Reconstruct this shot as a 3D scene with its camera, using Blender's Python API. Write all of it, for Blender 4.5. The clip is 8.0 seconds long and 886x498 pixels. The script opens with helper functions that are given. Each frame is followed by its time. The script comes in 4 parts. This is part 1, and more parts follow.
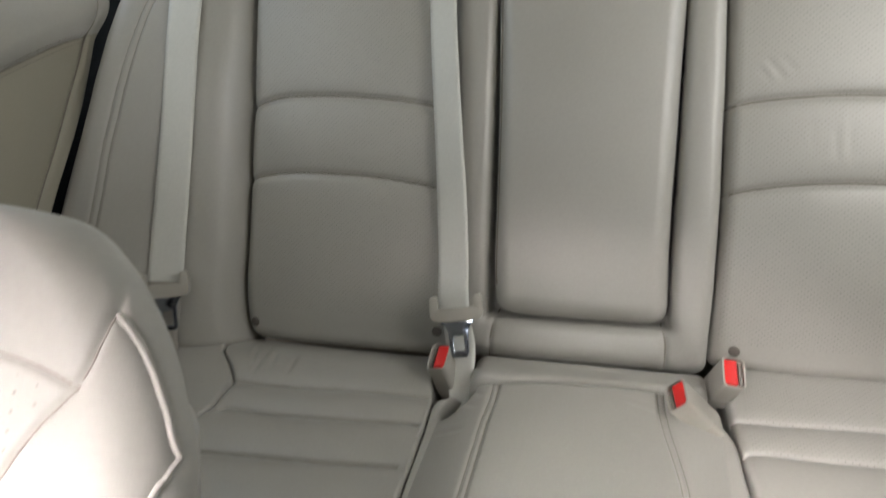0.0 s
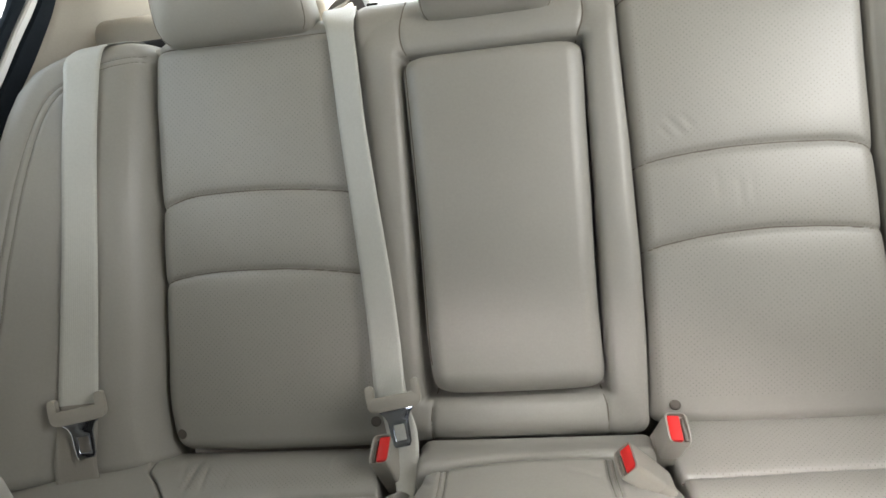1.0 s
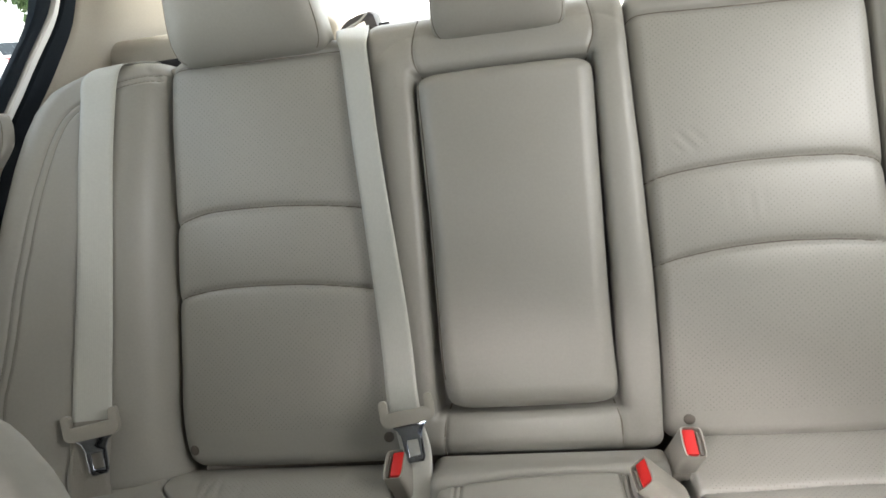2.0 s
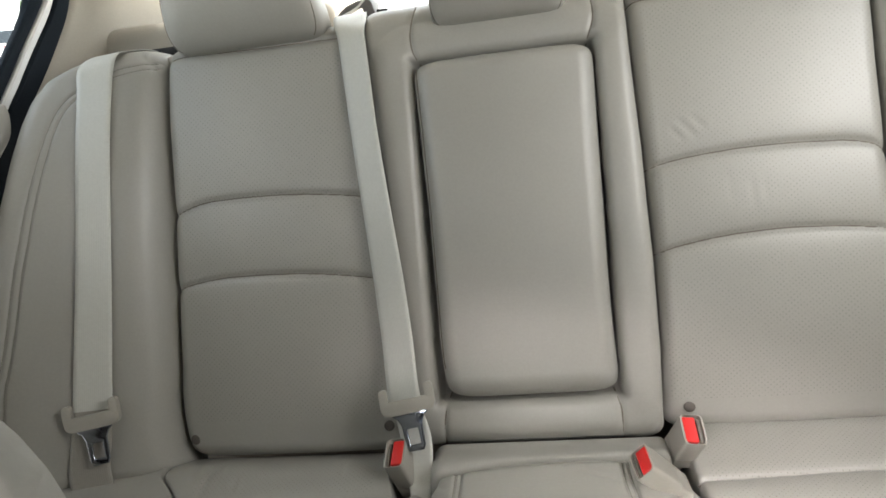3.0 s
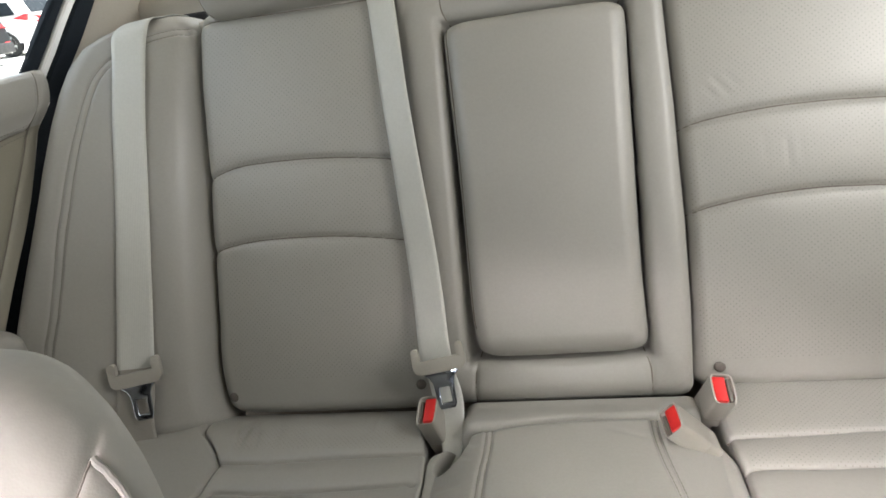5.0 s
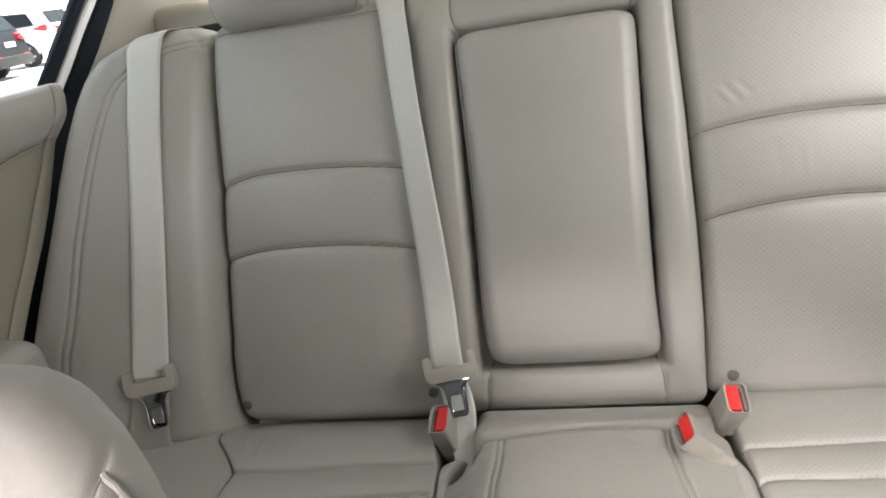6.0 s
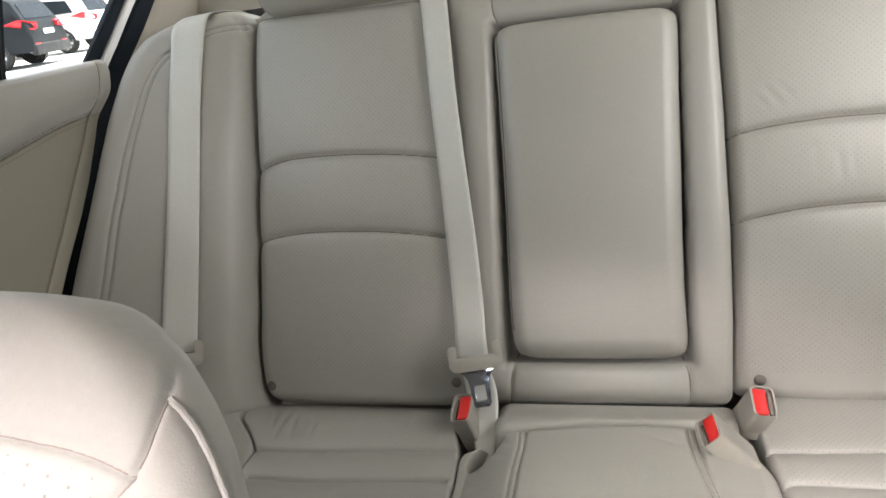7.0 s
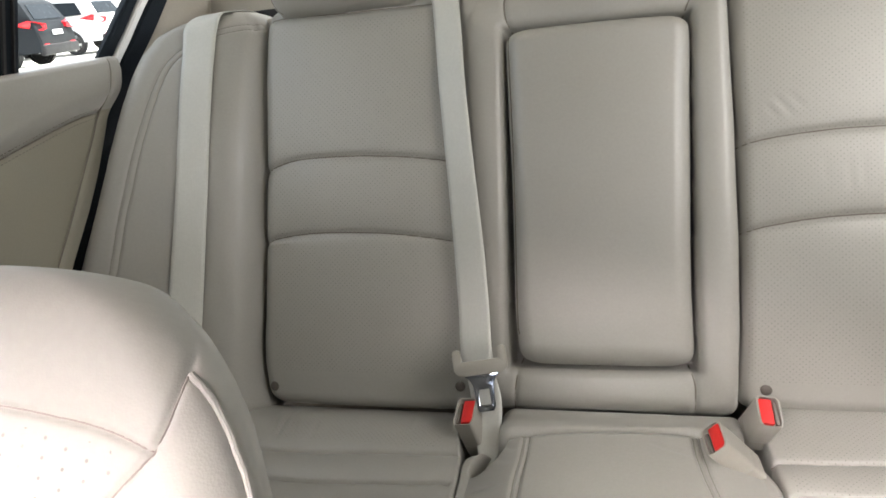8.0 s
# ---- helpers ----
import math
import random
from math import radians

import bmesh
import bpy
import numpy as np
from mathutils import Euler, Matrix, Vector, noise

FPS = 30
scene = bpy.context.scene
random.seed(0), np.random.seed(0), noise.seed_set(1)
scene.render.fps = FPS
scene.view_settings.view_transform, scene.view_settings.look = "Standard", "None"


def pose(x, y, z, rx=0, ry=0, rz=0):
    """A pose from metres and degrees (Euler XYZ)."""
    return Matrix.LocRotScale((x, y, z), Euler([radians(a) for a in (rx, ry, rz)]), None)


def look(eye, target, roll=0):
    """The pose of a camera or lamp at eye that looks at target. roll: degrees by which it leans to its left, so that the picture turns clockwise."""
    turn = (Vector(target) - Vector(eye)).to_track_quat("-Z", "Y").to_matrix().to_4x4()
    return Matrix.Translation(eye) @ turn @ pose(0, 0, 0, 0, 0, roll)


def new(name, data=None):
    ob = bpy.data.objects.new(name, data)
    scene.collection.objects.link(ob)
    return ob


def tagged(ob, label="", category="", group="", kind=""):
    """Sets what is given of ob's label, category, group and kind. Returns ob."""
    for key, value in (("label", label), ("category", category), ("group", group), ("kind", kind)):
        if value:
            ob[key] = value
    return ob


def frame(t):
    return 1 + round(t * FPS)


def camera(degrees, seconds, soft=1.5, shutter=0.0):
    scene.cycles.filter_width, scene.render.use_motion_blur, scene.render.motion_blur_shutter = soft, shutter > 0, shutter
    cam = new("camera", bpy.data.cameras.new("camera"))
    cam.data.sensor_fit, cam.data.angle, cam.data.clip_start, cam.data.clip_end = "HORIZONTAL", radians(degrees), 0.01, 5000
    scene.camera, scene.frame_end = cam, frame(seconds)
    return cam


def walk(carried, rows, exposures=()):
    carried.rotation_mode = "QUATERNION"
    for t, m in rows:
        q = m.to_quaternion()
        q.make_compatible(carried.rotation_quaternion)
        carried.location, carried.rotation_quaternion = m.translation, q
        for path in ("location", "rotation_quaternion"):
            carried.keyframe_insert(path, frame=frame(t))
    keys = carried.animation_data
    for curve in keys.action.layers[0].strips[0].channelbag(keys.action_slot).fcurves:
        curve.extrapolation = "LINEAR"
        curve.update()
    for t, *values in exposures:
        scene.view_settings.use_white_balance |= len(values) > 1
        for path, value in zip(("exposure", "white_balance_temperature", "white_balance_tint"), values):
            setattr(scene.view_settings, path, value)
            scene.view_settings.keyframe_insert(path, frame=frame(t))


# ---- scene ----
cam = camera(64.88, 8.0, soft=1.6, shutter=0.5)
PATH = [
    (0, (0.0580, 0.0711, 1.0664), (-0.4530, 1.8065, 0.2136), -3.95),
    (0.2, (0.0546, 0.0803, 1.0662), (-0.4144, 1.8619, 0.2878), -4.13),
    (0.5, (0.0665, 0.0925, 1.0631), (-0.2926, 1.9316, 0.3641), -6.42),
    (1, (0.0635, 0.0984, 1.0804), (-0.2603, 1.9419, 0.3755), -7.80),
    (1.5, (0.0594, 0.0959, 1.0775), (-0.2478, 1.9633, 0.4306), -7.52),
    (1.7, (0.0555, 0.0895, 1.0762), (-0.2653, 1.9561, 0.4337), -7.56),
    (2.8, (0.0510, 0.0933, 1.0804), (-0.2785, 1.9432, 0.3955), -8.73),
    (3, (0.0531, 0.0939, 1.0775), (-0.2809, 1.9437, 0.3941), -8.35),
    (3.2, (0.0525, 0.0911, 1.0789), (-0.3119, 1.9255, 0.3702), -8.80),
    (3.3, (0.0544, 0.0899, 1.0779), (-0.3461, 1.8762, 0.2724), -9.60),
    (3.5, (0.0537, 0.0851, 1.0780), (-0.4045, 1.8336, 0.2219), -9.72),
    (4, (0.0519, 0.0857, 1.0763), (-0.3673, 1.8617, 0.2576), -9.13),
    (4.5, (0.0521, 0.0850, 1.0771), (-0.3717, 1.8717, 0.2846), -9.40),
    (4.7, (0.0512, 0.0851, 1.0770), (-0.3684, 1.8786, 0.2976), -9.58),
    (5.8, (0.0543, 0.0844, 1.0803), (-0.3827, 1.8868, 0.3317), -10.16),
    (6, (0.0554, 0.0847, 1.0812), (-0.4032, 1.8838, 0.3375), -10.31),
    (6.2, (0.0556, 0.0869, 1.0822), (-0.4149, 1.8692, 0.3063), -12.05),
    (6.5, (0.0489, 0.0774, 1.0755), (-0.4453, 1.8584, 0.3113), -9.61),
    (7, (0.0429, 0.0713, 1.0697), (-0.4717, 1.8613, 0.3409), -8.19),
    (7.5, (0.0378, 0.0697, 1.0646), (-0.4531, 1.8774, 0.3639), -6.82),
    (8, (0.0356, 0.0675, 1.0624), (-0.4827, 1.8664, 0.3587), -6.92),
]
walk(cam, [(t, look(eye, target, roll)) for t, eye, target, roll in PATH], [(0.0, 1.84, 6500, 9), (0.8, 1.92, 6500, 8), (1.5, 1.90, 6500, 8), (4.5, 1.99, 6500, 9), (8.0, 2.06, 6600, 11)])

# ---- world and light ----
world = bpy.data.worlds.new("sky")
scene.world = world
world.use_nodes = True
nt = world.node_tree
sky = nt.nodes.new("ShaderNodeTexSky")
sky.sky_type = "NISHITA"
sky.sun_disc = False
sky.sun_elevation = radians(71)
sky.sun_rotation = radians(24)
sky.air_density, sky.dust_density, sky.ozone_density = 1.0, 1.5, 1.0
haze = nt.nodes.new("ShaderNodeHueSaturation")
haze.inputs["Saturation"].default_value = 0.35
nt.links.new(sky.outputs[0], haze.inputs["Color"])
nt.links.new(haze.outputs[0], nt.nodes["Background"].inputs[0])
nt.nodes["Background"].inputs[1].default_value = 0.15
sun_data = bpy.data.lights.new("sun", "SUN")
sun_data.energy, sun_data.angle, sun_data.color = 5.0, radians(10), (1.0, 0.96, 0.9)
sun = new("sun", sun_data)
sun.matrix_world = look((8, 18, 60), (0, 0, 0))


def window_light(name, eye, target, wide, high, watts, spread, color):
    """An added area lamp that stands in for the daylight of a window."""
    d = bpy.data.lights.new(name, "AREA")
    d.shape, d.size, d.size_y, d.energy, d.spread, d.color = "RECTANGLE", wide, high, watts, radians(spread), color
    new(name, d).matrix_world = look(eye, target)


# Narrow cone added for windscreen light falling between the seats.
window_light("windscreen_daylight", (0.02, -0.74, 1.24), (0.0, 0.37, 0.52), 0.40, 0.28, 0.30, 24, (1.0, 0.96, 0.94))
window_light("right_window_daylight", (0.685, 0.47, 1.21), (0.20, 0.98, 0.82), 0.56, 0.30, 0.74, 120, (1.0, 0.96, 0.92))
window_light("rear_window_daylight", (-0.01, 1.50, 1.215), (-0.01, 1.02, 0.58), 1.00, 0.50, 0.60, 160, (1.0, 0.98, 0.95))
# Two lamps added to brighten the front seat; neither sits in an opening.
window_light("front_seat_side_fill", (-0.66, -0.40, 1.24), (-0.14, 0.21, 0.96), 0.50, 0.26, 0.08, 90, (1.0, 0.91, 0.93))
window_light("front_seat_fill", (-0.40, -0.45, 1.37), (-0.097, 0.265, 0.741), 0.36, 0.20, 0.95, 31, (1.0, 0.90, 0.92))
window_light("left_window_daylight", (-0.665, 0.55, 1.17), (-0.42, 1.00, 0.86), 0.34, 0.22, 0.05, 130, (1.0, 0.98, 0.95))


# ---- materials ----
def mat(name, color, rough=0.5, metal=0.0, vary=0.08, scale=60.0, bump=0.0, bump_scale=900.0, cells=False, coat=0.0, spec=0.5):
    m = bpy.data.materials.new(name)
    m.use_nodes = True
    t = m.node_tree
    b = t.nodes["Principled BSDF"]
    b.inputs["Roughness"].default_value, b.inputs["Metallic"].default_value = rough, metal
    b.inputs["Coat Weight"].default_value = coat
    b.inputs["Specular IOR Level"].default_value = spec
    geo = t.nodes.new("ShaderNodeNewGeometry")
    big = t.nodes.new("ShaderNodeTexNoise")
    big.inputs["Scale"].default_value, big.inputs["Detail"].default_value = scale * 0.12, 4
    fine = t.nodes.new("ShaderNodeTexNoise")
    fine.inputs["Scale"].default_value, fine.inputs["Detail"].default_value = scale * 5, 3
    for n in (big, fine):
        t.links.new(geo.outputs["Position"], n.inputs["Vector"])
    add = t.nodes.new("ShaderNodeMath")
    add.operation = "ADD"
    t.links.new(big.outputs[0], add.inputs[0])
    t.links.new(fine.outputs[0], add.inputs[1])
    ramp = t.nodes.new("ShaderNodeMapRange")
    ramp.inputs[1].default_value, ramp.inputs[2].default_value = 0.6, 1.4
    ramp.inputs[3].default_value, ramp.inputs[4].default_value = 1 - vary, 1 + vary
    t.links.new(add.outputs[0], ramp.inputs[0])
    mul = t.nodes.new("ShaderNodeVectorMath")
    mul.operation = "SCALE"
    mul.inputs[0].default_value = color
    t.links.new(ramp.outputs[0], mul.inputs["Scale"])
    t.links.new(mul.outputs[0], b.inputs["Base Color"])
    rr = t.nodes.new("ShaderNodeMapRange")
    rr.inputs[1].default_value, rr.inputs[2].default_value = 0.3, 0.7
    rr.inputs[3].default_value, rr.inputs[4].default_value = rough * 0.85, min(1, rough * 1.15)
    t.links.new(big.outputs[0], rr.inputs[0])
    t.links.new(rr.outputs[0], b.inputs["Roughness"])
    if bump:
        tex = t.nodes.new("ShaderNodeTexVoronoi" if cells else "ShaderNodeTexNoise")
        tex.inputs["Scale"].default_value = bump_scale
        t.links.new(geo.outputs["Position"], tex.inputs["Vector"])
        bp = t.nodes.new("ShaderNodeBump")
        bp.inputs["Strength"].default_value, bp.inputs["Distance"].default_value = bump, 0.0006
        t.links.new(tex.outputs[0], bp.inputs["Height"])
        t.links.new(bp.outputs[0], b.inputs["Normal"])
    return m


def ribbed(m, pitch):
    """Adds woven ribs that run along the belt, by the UV map's first axis."""
    t = m.node_tree
    uvn = t.nodes.new("ShaderNodeUVMap")
    sep = t.nodes.new("ShaderNodeSeparateXYZ")
    t.links.new(uvn.outputs[0], sep.inputs[0])
    hs = []
    for axis, p in ((0, pitch), (1, pitch * 0.6)):
        mul = t.nodes.new("ShaderNodeMath")
        mul.operation = "MULTIPLY"
        mul.inputs[1].default_value = 6.2832 / p
        t.links.new(sep.outputs[axis], mul.inputs[0])
        sn = t.nodes.new("ShaderNodeMath")
        sn.operation = "SINE"
        t.links.new(mul.outputs[0], sn.inputs[0])
        hs.append(sn)
    add = t.nodes.new("ShaderNodeMath")
    add.operation = "MULTIPLY_ADD"
    add.inputs[1].default_value = 0.4
    t.links.new(hs[1].outputs[0], add.inputs[0])
    t.links.new(hs[0].outputs[0], add.inputs[2])
    bp = t.nodes.new("ShaderNodeBump")
    bp.inputs["Strength"].default_value, bp.inputs["Distance"].default_value = 0.3, 0.0002
    t.links.new(add.outputs[0], bp.inputs["Height"])
    t.links.new(bp.outputs[0], t.nodes["Principled BSDF"].inputs["Normal"])
    return m


def perforate(m, p, q, r, dark=0.5):
    """Adds staggered round holes to a leather: rows p apart, columns q apart, in metres of the UV map."""
    t = m.node_tree
    b = t.nodes["Principled BSDF"]
    uvn = t.nodes.new("ShaderNodeUVMap")
    far = []
    for off in (0.0, 0.5):
        sc = t.nodes.new("ShaderNodeVectorMath")
        sc.operation = "MULTIPLY_ADD"
        sc.inputs[1].default_value, sc.inputs[2].default_value = (1 / p, 1 / q, 0), (off, off, 0)
        t.links.new(uvn.outputs[0], sc.inputs[0])
        fr = t.nodes.new("ShaderNodeVectorMath")
        fr.operation = "FRACTION"
        t.links.new(sc.outputs[0], fr.inputs[0])
        ma = t.nodes.new("ShaderNodeVectorMath")
        ma.operation = "MULTIPLY_ADD"
        ma.inputs[1].default_value, ma.inputs[2].default_value = (p, q, 0), (-p / 2, -q / 2, 0)
        t.links.new(fr.outputs[0], ma.inputs[0])
        ln = t.nodes.new("ShaderNodeVectorMath")
        ln.operation = "LENGTH"
        t.links.new(ma.outputs[0], ln.inputs[0])
        far.append(ln)
    mn = t.nodes.new("ShaderNodeMath")
    mn.operation = "MINIMUM"
    t.links.new(far[0].outputs["Value"], mn.inputs[0])
    t.links.new(far[1].outputs["Value"], mn.inputs[1])
    hole = t.nodes.new("ShaderNodeMapRange")
    hole.inputs[1].default_value, hole.inputs[2].default_value = r * 0.7, r * 1.25
    hole.inputs[3].default_value, hole.inputs[4].default_value = dark, 1.0
    t.links.new(mn.outputs[0], hole.inputs[0])
    old = b.inputs["Base Color"].links[0].from_socket
    mul = t.nodes.new("ShaderNodeVectorMath")
    mul.operation = "SCALE"
    t.links.new(old, mul.inputs[0])
    t.links.new(hole.outputs[0], mul.inputs["Scale"])
    t.links.new(mul.outputs[0], b.inputs["Base Color"])
    worn = t.nodes.new("ShaderNodeTexNoise")
    worn.inputs["Scale"].default_value, worn.inputs["Detail"].default_value = 70.0, 2
    t.links.new(uvn.outputs[0], worn.inputs["Vector"])
    fill = t.nodes.new("ShaderNodeMapRange")
    fill.inputs[1].default_value, fill.inputs[2].default_value = 0.38, 0.66
    fill.inputs[3].default_value, fill.inputs[4].default_value = dark, 0.86
    t.links.new(worn.outputs[0], fill.inputs[0])
    t.links.new(fill.outputs[0], hole.inputs[3])
    return m


BEIGE = (0.308, 0.301, 0.272)
leather = mat("leather", BEIGE, 0.40, vary=0.05, bump=0.14, bump_scale=1100, cells=True, spec=0.6)
leather_perf = perforate(mat("leather_perforated", BEIGE, 0.40, vary=0.05, bump=0.14, bump_scale=1100, cells=True, spec=0.6), 0.0070, 0.0066, 0.00066, 0.56)
worn_leather = mat("worn_leather", BEIGE, 0.62, vary=0.04, bump=0.08, bump_scale=1100, cells=True, spec=0.3)
leather_front = perforate(mat("worn_leather_perforated", BEIGE, 0.62, vary=0.04, bump=0.08, bump_scale=1100, cells=True, spec=0.3), 0.0152, 0.0056, 0.00062, 0.45)
thread = mat("thread", (0.17, 0.155, 0.135), 0.7, vary=0.1)
door_leather = mat("door_leather", (0.255, 0.240, 0.192), 0.5, vary=0.05, bump=0.14, bump_scale=1100, cells=True)
pale_thread = mat("pale_thread", (0.23, 0.20, 0.18), 0.7, vary=0.1)
# Seam thread, made dark to stand for the crease's shade too.
seam_shade_thread = mat("seam_shade_thread", (0.14, 0.12, 0.10), 0.8, vary=0.1)
# Webbing colour darkened to carry the shade on the lap part.
shaded_webbing = ribbed(mat("shaded_webbing", (0.27, 0.255, 0.225), 0.6, vary=0.06), 0.0024)
webbing = ribbed(mat("webbing", (0.52, 0.525, 0.485), 0.42, vary=0.06), 0.0024)
beige_plastic = mat("beige_plastic", (0.33, 0.315, 0.275), 0.42, vary=0.04, bump=0.2, bump_scale=1600)
trim_beige = mat("trim_beige", (0.41, 0.38, 0.325), 0.6, vary=0.05, bump=0.3, bump_scale=1300)
fabric = mat("headliner_fabric", (0.48, 0.455, 0.41), 0.9, vary=0.06, bump=0.5, bump_scale=1500)
red_plastic = mat("red_plastic", (0.62, 0.022, 0.02), 0.38, vary=0.04, spec=0.35)
chrome = mat("chrome", (0.44, 0.47, 0.53), 0.10, 1.0, vary=0.05)
rubber = mat("black_rubber", (0.014, 0.018, 0.023), 0.85, vary=0.2, bump=0.3, spec=0.06)
black_plastic = mat("black_plastic", (0.02, 0.02, 0.021), 0.55, vary=0.15, spec=0.3)
slot_shade = mat("slot_shade", (0.16, 0.14, 0.12), 0.5, vary=0.1)
guide_plastic = mat("guide_plastic", (0.15, 0.14, 0.14), 0.45, vary=0.06)
stud_plastic = mat("stud_plastic", (0.10, 0.088, 0.075), 0.55, vary=0.1)
white_paint = mat("white_paint", (0.82, 0.82, 0.81), 0.25, vary=0.02, coat=0.4)
carpet = mat("carpet", (0.25, 0.22, 0.18), 0.95, vary=0.2, bump=0.8, bump_scale=700)
concrete = mat("parking_ground", (0.50, 0.49, 0.47), 0.9, vary=0.15, scale=3)
dark_paint = mat("dark_paint", (0.022, 0.025, 0.028), 0.40, vary=0.05, spec=0.06)
tyre_rubber = mat("tyre", (0.03, 0.03, 0.03), 0.8, vary=0.1)
alloy = mat("alloy", (0.65, 0.66, 0.68), 0.3, 1.0)
lamp_red = mat("lamp_red", (0.6, 0.02, 0.03), 0.2, vary=0.05)
dark_glass = mat("dark_glass", (0.02, 0.025, 0.03), 0.25, vary=0.05, spec=0.08)
leaf = mat("leaf", (0.09, 0.15, 0.05), 0.6, vary=0.35, scale=3)
bark = mat("bark", (0.14, 0.10, 0.07), 0.9, vary=0.25)
glass = bpy.data.materials.new("window_glass")
glass.use_nodes = True
gb = glass.node_tree.nodes["Principled BSDF"]
gb.inputs["Base Color"].default_value = (0.93, 0.97, 0.95, 1)
gb.inputs["Roughness"].default_value, gb.inputs["Transmission Weight"].default_value, gb.inputs["IOR"].default_value = 0.0, 1.0, 1.01


# ---- building helpers ----
def thing(name, label, category, group="", kind="", at=(0, 0, 0)):
    ob = new(name)
    ob.matrix_world = Matrix.Translation(at)
    bpy.context.view_layer.update()
    return tagged(ob, label, category, group, kind)


def under(ob, parent, label=""):
    bpy.context.view_layer.update()
    if parent is not None:
        ob.parent = parent
        ob.matrix_parent_inverse = parent.matrix_world.inverted()
    return tagged(ob, label)


def mesh(name, verts, faces, mats, uvs=None, index=None, smooth=True):
    me = bpy.data.meshes.new(name)
    me.from_pydata([tuple(v) for v in verts], [], faces)
    for m in mats if isinstance(mats, (list, tuple)) else [mats]:
        me.materials.append(m)
    if index is not None:
        me.polygons.foreach_set("material_index", np.asarray(index, np.int32))
    if uvs is not None:
        layer = me.uv_layers.new(name="UVMap")
        loop = np.empty(len(me.loops), np.int32)
        me.loops.foreach_get("vertex_index", loop)
        layer.data.foreach_set("uv", np.asarray(uvs, np.float32)[loop].ravel())
    me.polygons.foreach_set("use_smooth", [smooth] * len(me.polygons))
    me.update()
    return new(name, me)


def part(name, bm, material, parent, label="", smooth=True):
    me = bpy.data.meshes.new(name)
    bm.normal_update()
    bm.to_mesh(me)
    bm.free()
    me.materials.append(material)
    me.polygons.foreach_set("use_smooth", [smooth] * len(me.polygons))
    if smooth:
        me.set_sharp_from_angle(angle=radians(40))
    return under(new(name, me), parent, label)


def box_bm(size, m=Matrix(), bevel=0.0, segs=3):
    bm = bmesh.new()
    bmesh.ops.create_cube(bm, size=1, matrix=m @ Matrix.Diagonal((*size, 1)))
    if bevel:
        bmesh.ops.bevel(bm, geom=bm.edges[:] + bm.verts[:], offset=bevel, segments=segs, profile=0.5, affect="EDGES", clamp_overlap=True)
    return bm


def prism_bm(outline, axis_from, axis_to, bevel=0.0):
    """A prism: an outline of points, moved by axis_from and by axis_to."""
    bm = bmesh.new()
    a = [bm.verts.new(Vector(p) + Vector(axis_from)) for p in outline]
    b = [bm.verts.new(Vector(p) + Vector(axis_to)) for p in outline]
    bm.faces.new(a)
    bm.faces.new(b[::-1])
    for i in range(len(a)):
        bm.faces.new((a[i], b[i], b[(i + 1) % len(a)], a[(i + 1) % len(a)]))
    bmesh.ops.recalc_face_normals(bm, faces=bm.faces[:])
    if bevel:
        bmesh.ops.bevel(bm, geom=bm.edges[:], offset=bevel, segments=2, profile=0.5, affect="EDGES", clamp_overlap=True)
    return bm


def step(a, b, x):
    t = np.clip((x - a) / (b - a), 0, 1)
    return t * t * (3 - 2 * t)


def curve(pts, v, soft=0.006):
    """A smooth line through (v, u) pairs."""
    pts = sorted(pts)
    a, b = np.array(pts, float).T
    fine = np.linspace(a[0], a[-1], 1200)
    u = np.interp(fine, a, b)
    k = max(2, int(soft / (fine[1] - fine[0])))
    u = np.convolve(np.r_[2 * u[0] - u[k:0:-1], u, 2 * u[-1] - u[-2:-k - 2:-1]], np.ones(2 * k + 1) / (2 * k + 1), "valid")
    return np.interp(v, fine, u)


def rounded(pts, n=8):
    """A polyline smoothed by Catmull-Rom."""
    p = np.array(pts, float)
    q = np.vstack([2 * p[0] - p[1], p, 2 * p[-1] - p[-2]])
    out = []
    for i in range(1, len(q) - 2):
        for t in np.linspace(0, 1, n, endpoint=False):
            out.append(0.5 * (2 * q[i] + (q[i + 1] - q[i - 1]) * t + (2 * q[i - 1] - 5 * q[i] + 4 * q[i + 1] - q[i + 2]) * t**2 + (3 * q[i] - q[i - 1] - 3 * q[i + 1] + q[i + 2]) * t**3))
    return np.vstack([out, p[-1]])


def from_line(U, V, line):
    """The distance of points from a polyline."""
    best = np.full(U.shape, 9.0)
    for (x0, y0), (x1, y1) in zip(line[:-1], line[1:]):
        dx, dy = x1 - x0, y1 - y0
        t = np.clip(((U - x0) * dx + (V - y0) * dy) / (dx * dx + dy * dy + 1e-12), 0, 1)
        best = np.minimum(best, np.hypot(U - x0 - t * dx, V - y0 - t * dy))
    return best


def spaced(n, ends=0.6):
    a = np.linspace(-1, 1, n)
    return (1 - ends) * a + ends * np.sin(a * np.pi / 2)


def quarter(d, r):
    """How far a rounded edge of radius r drops at the distance d inside it."""
    return r * (1 - np.sqrt(np.clip(1 - (1 - np.clip(d / r, 0, 1)) ** 2, 0, 1)))


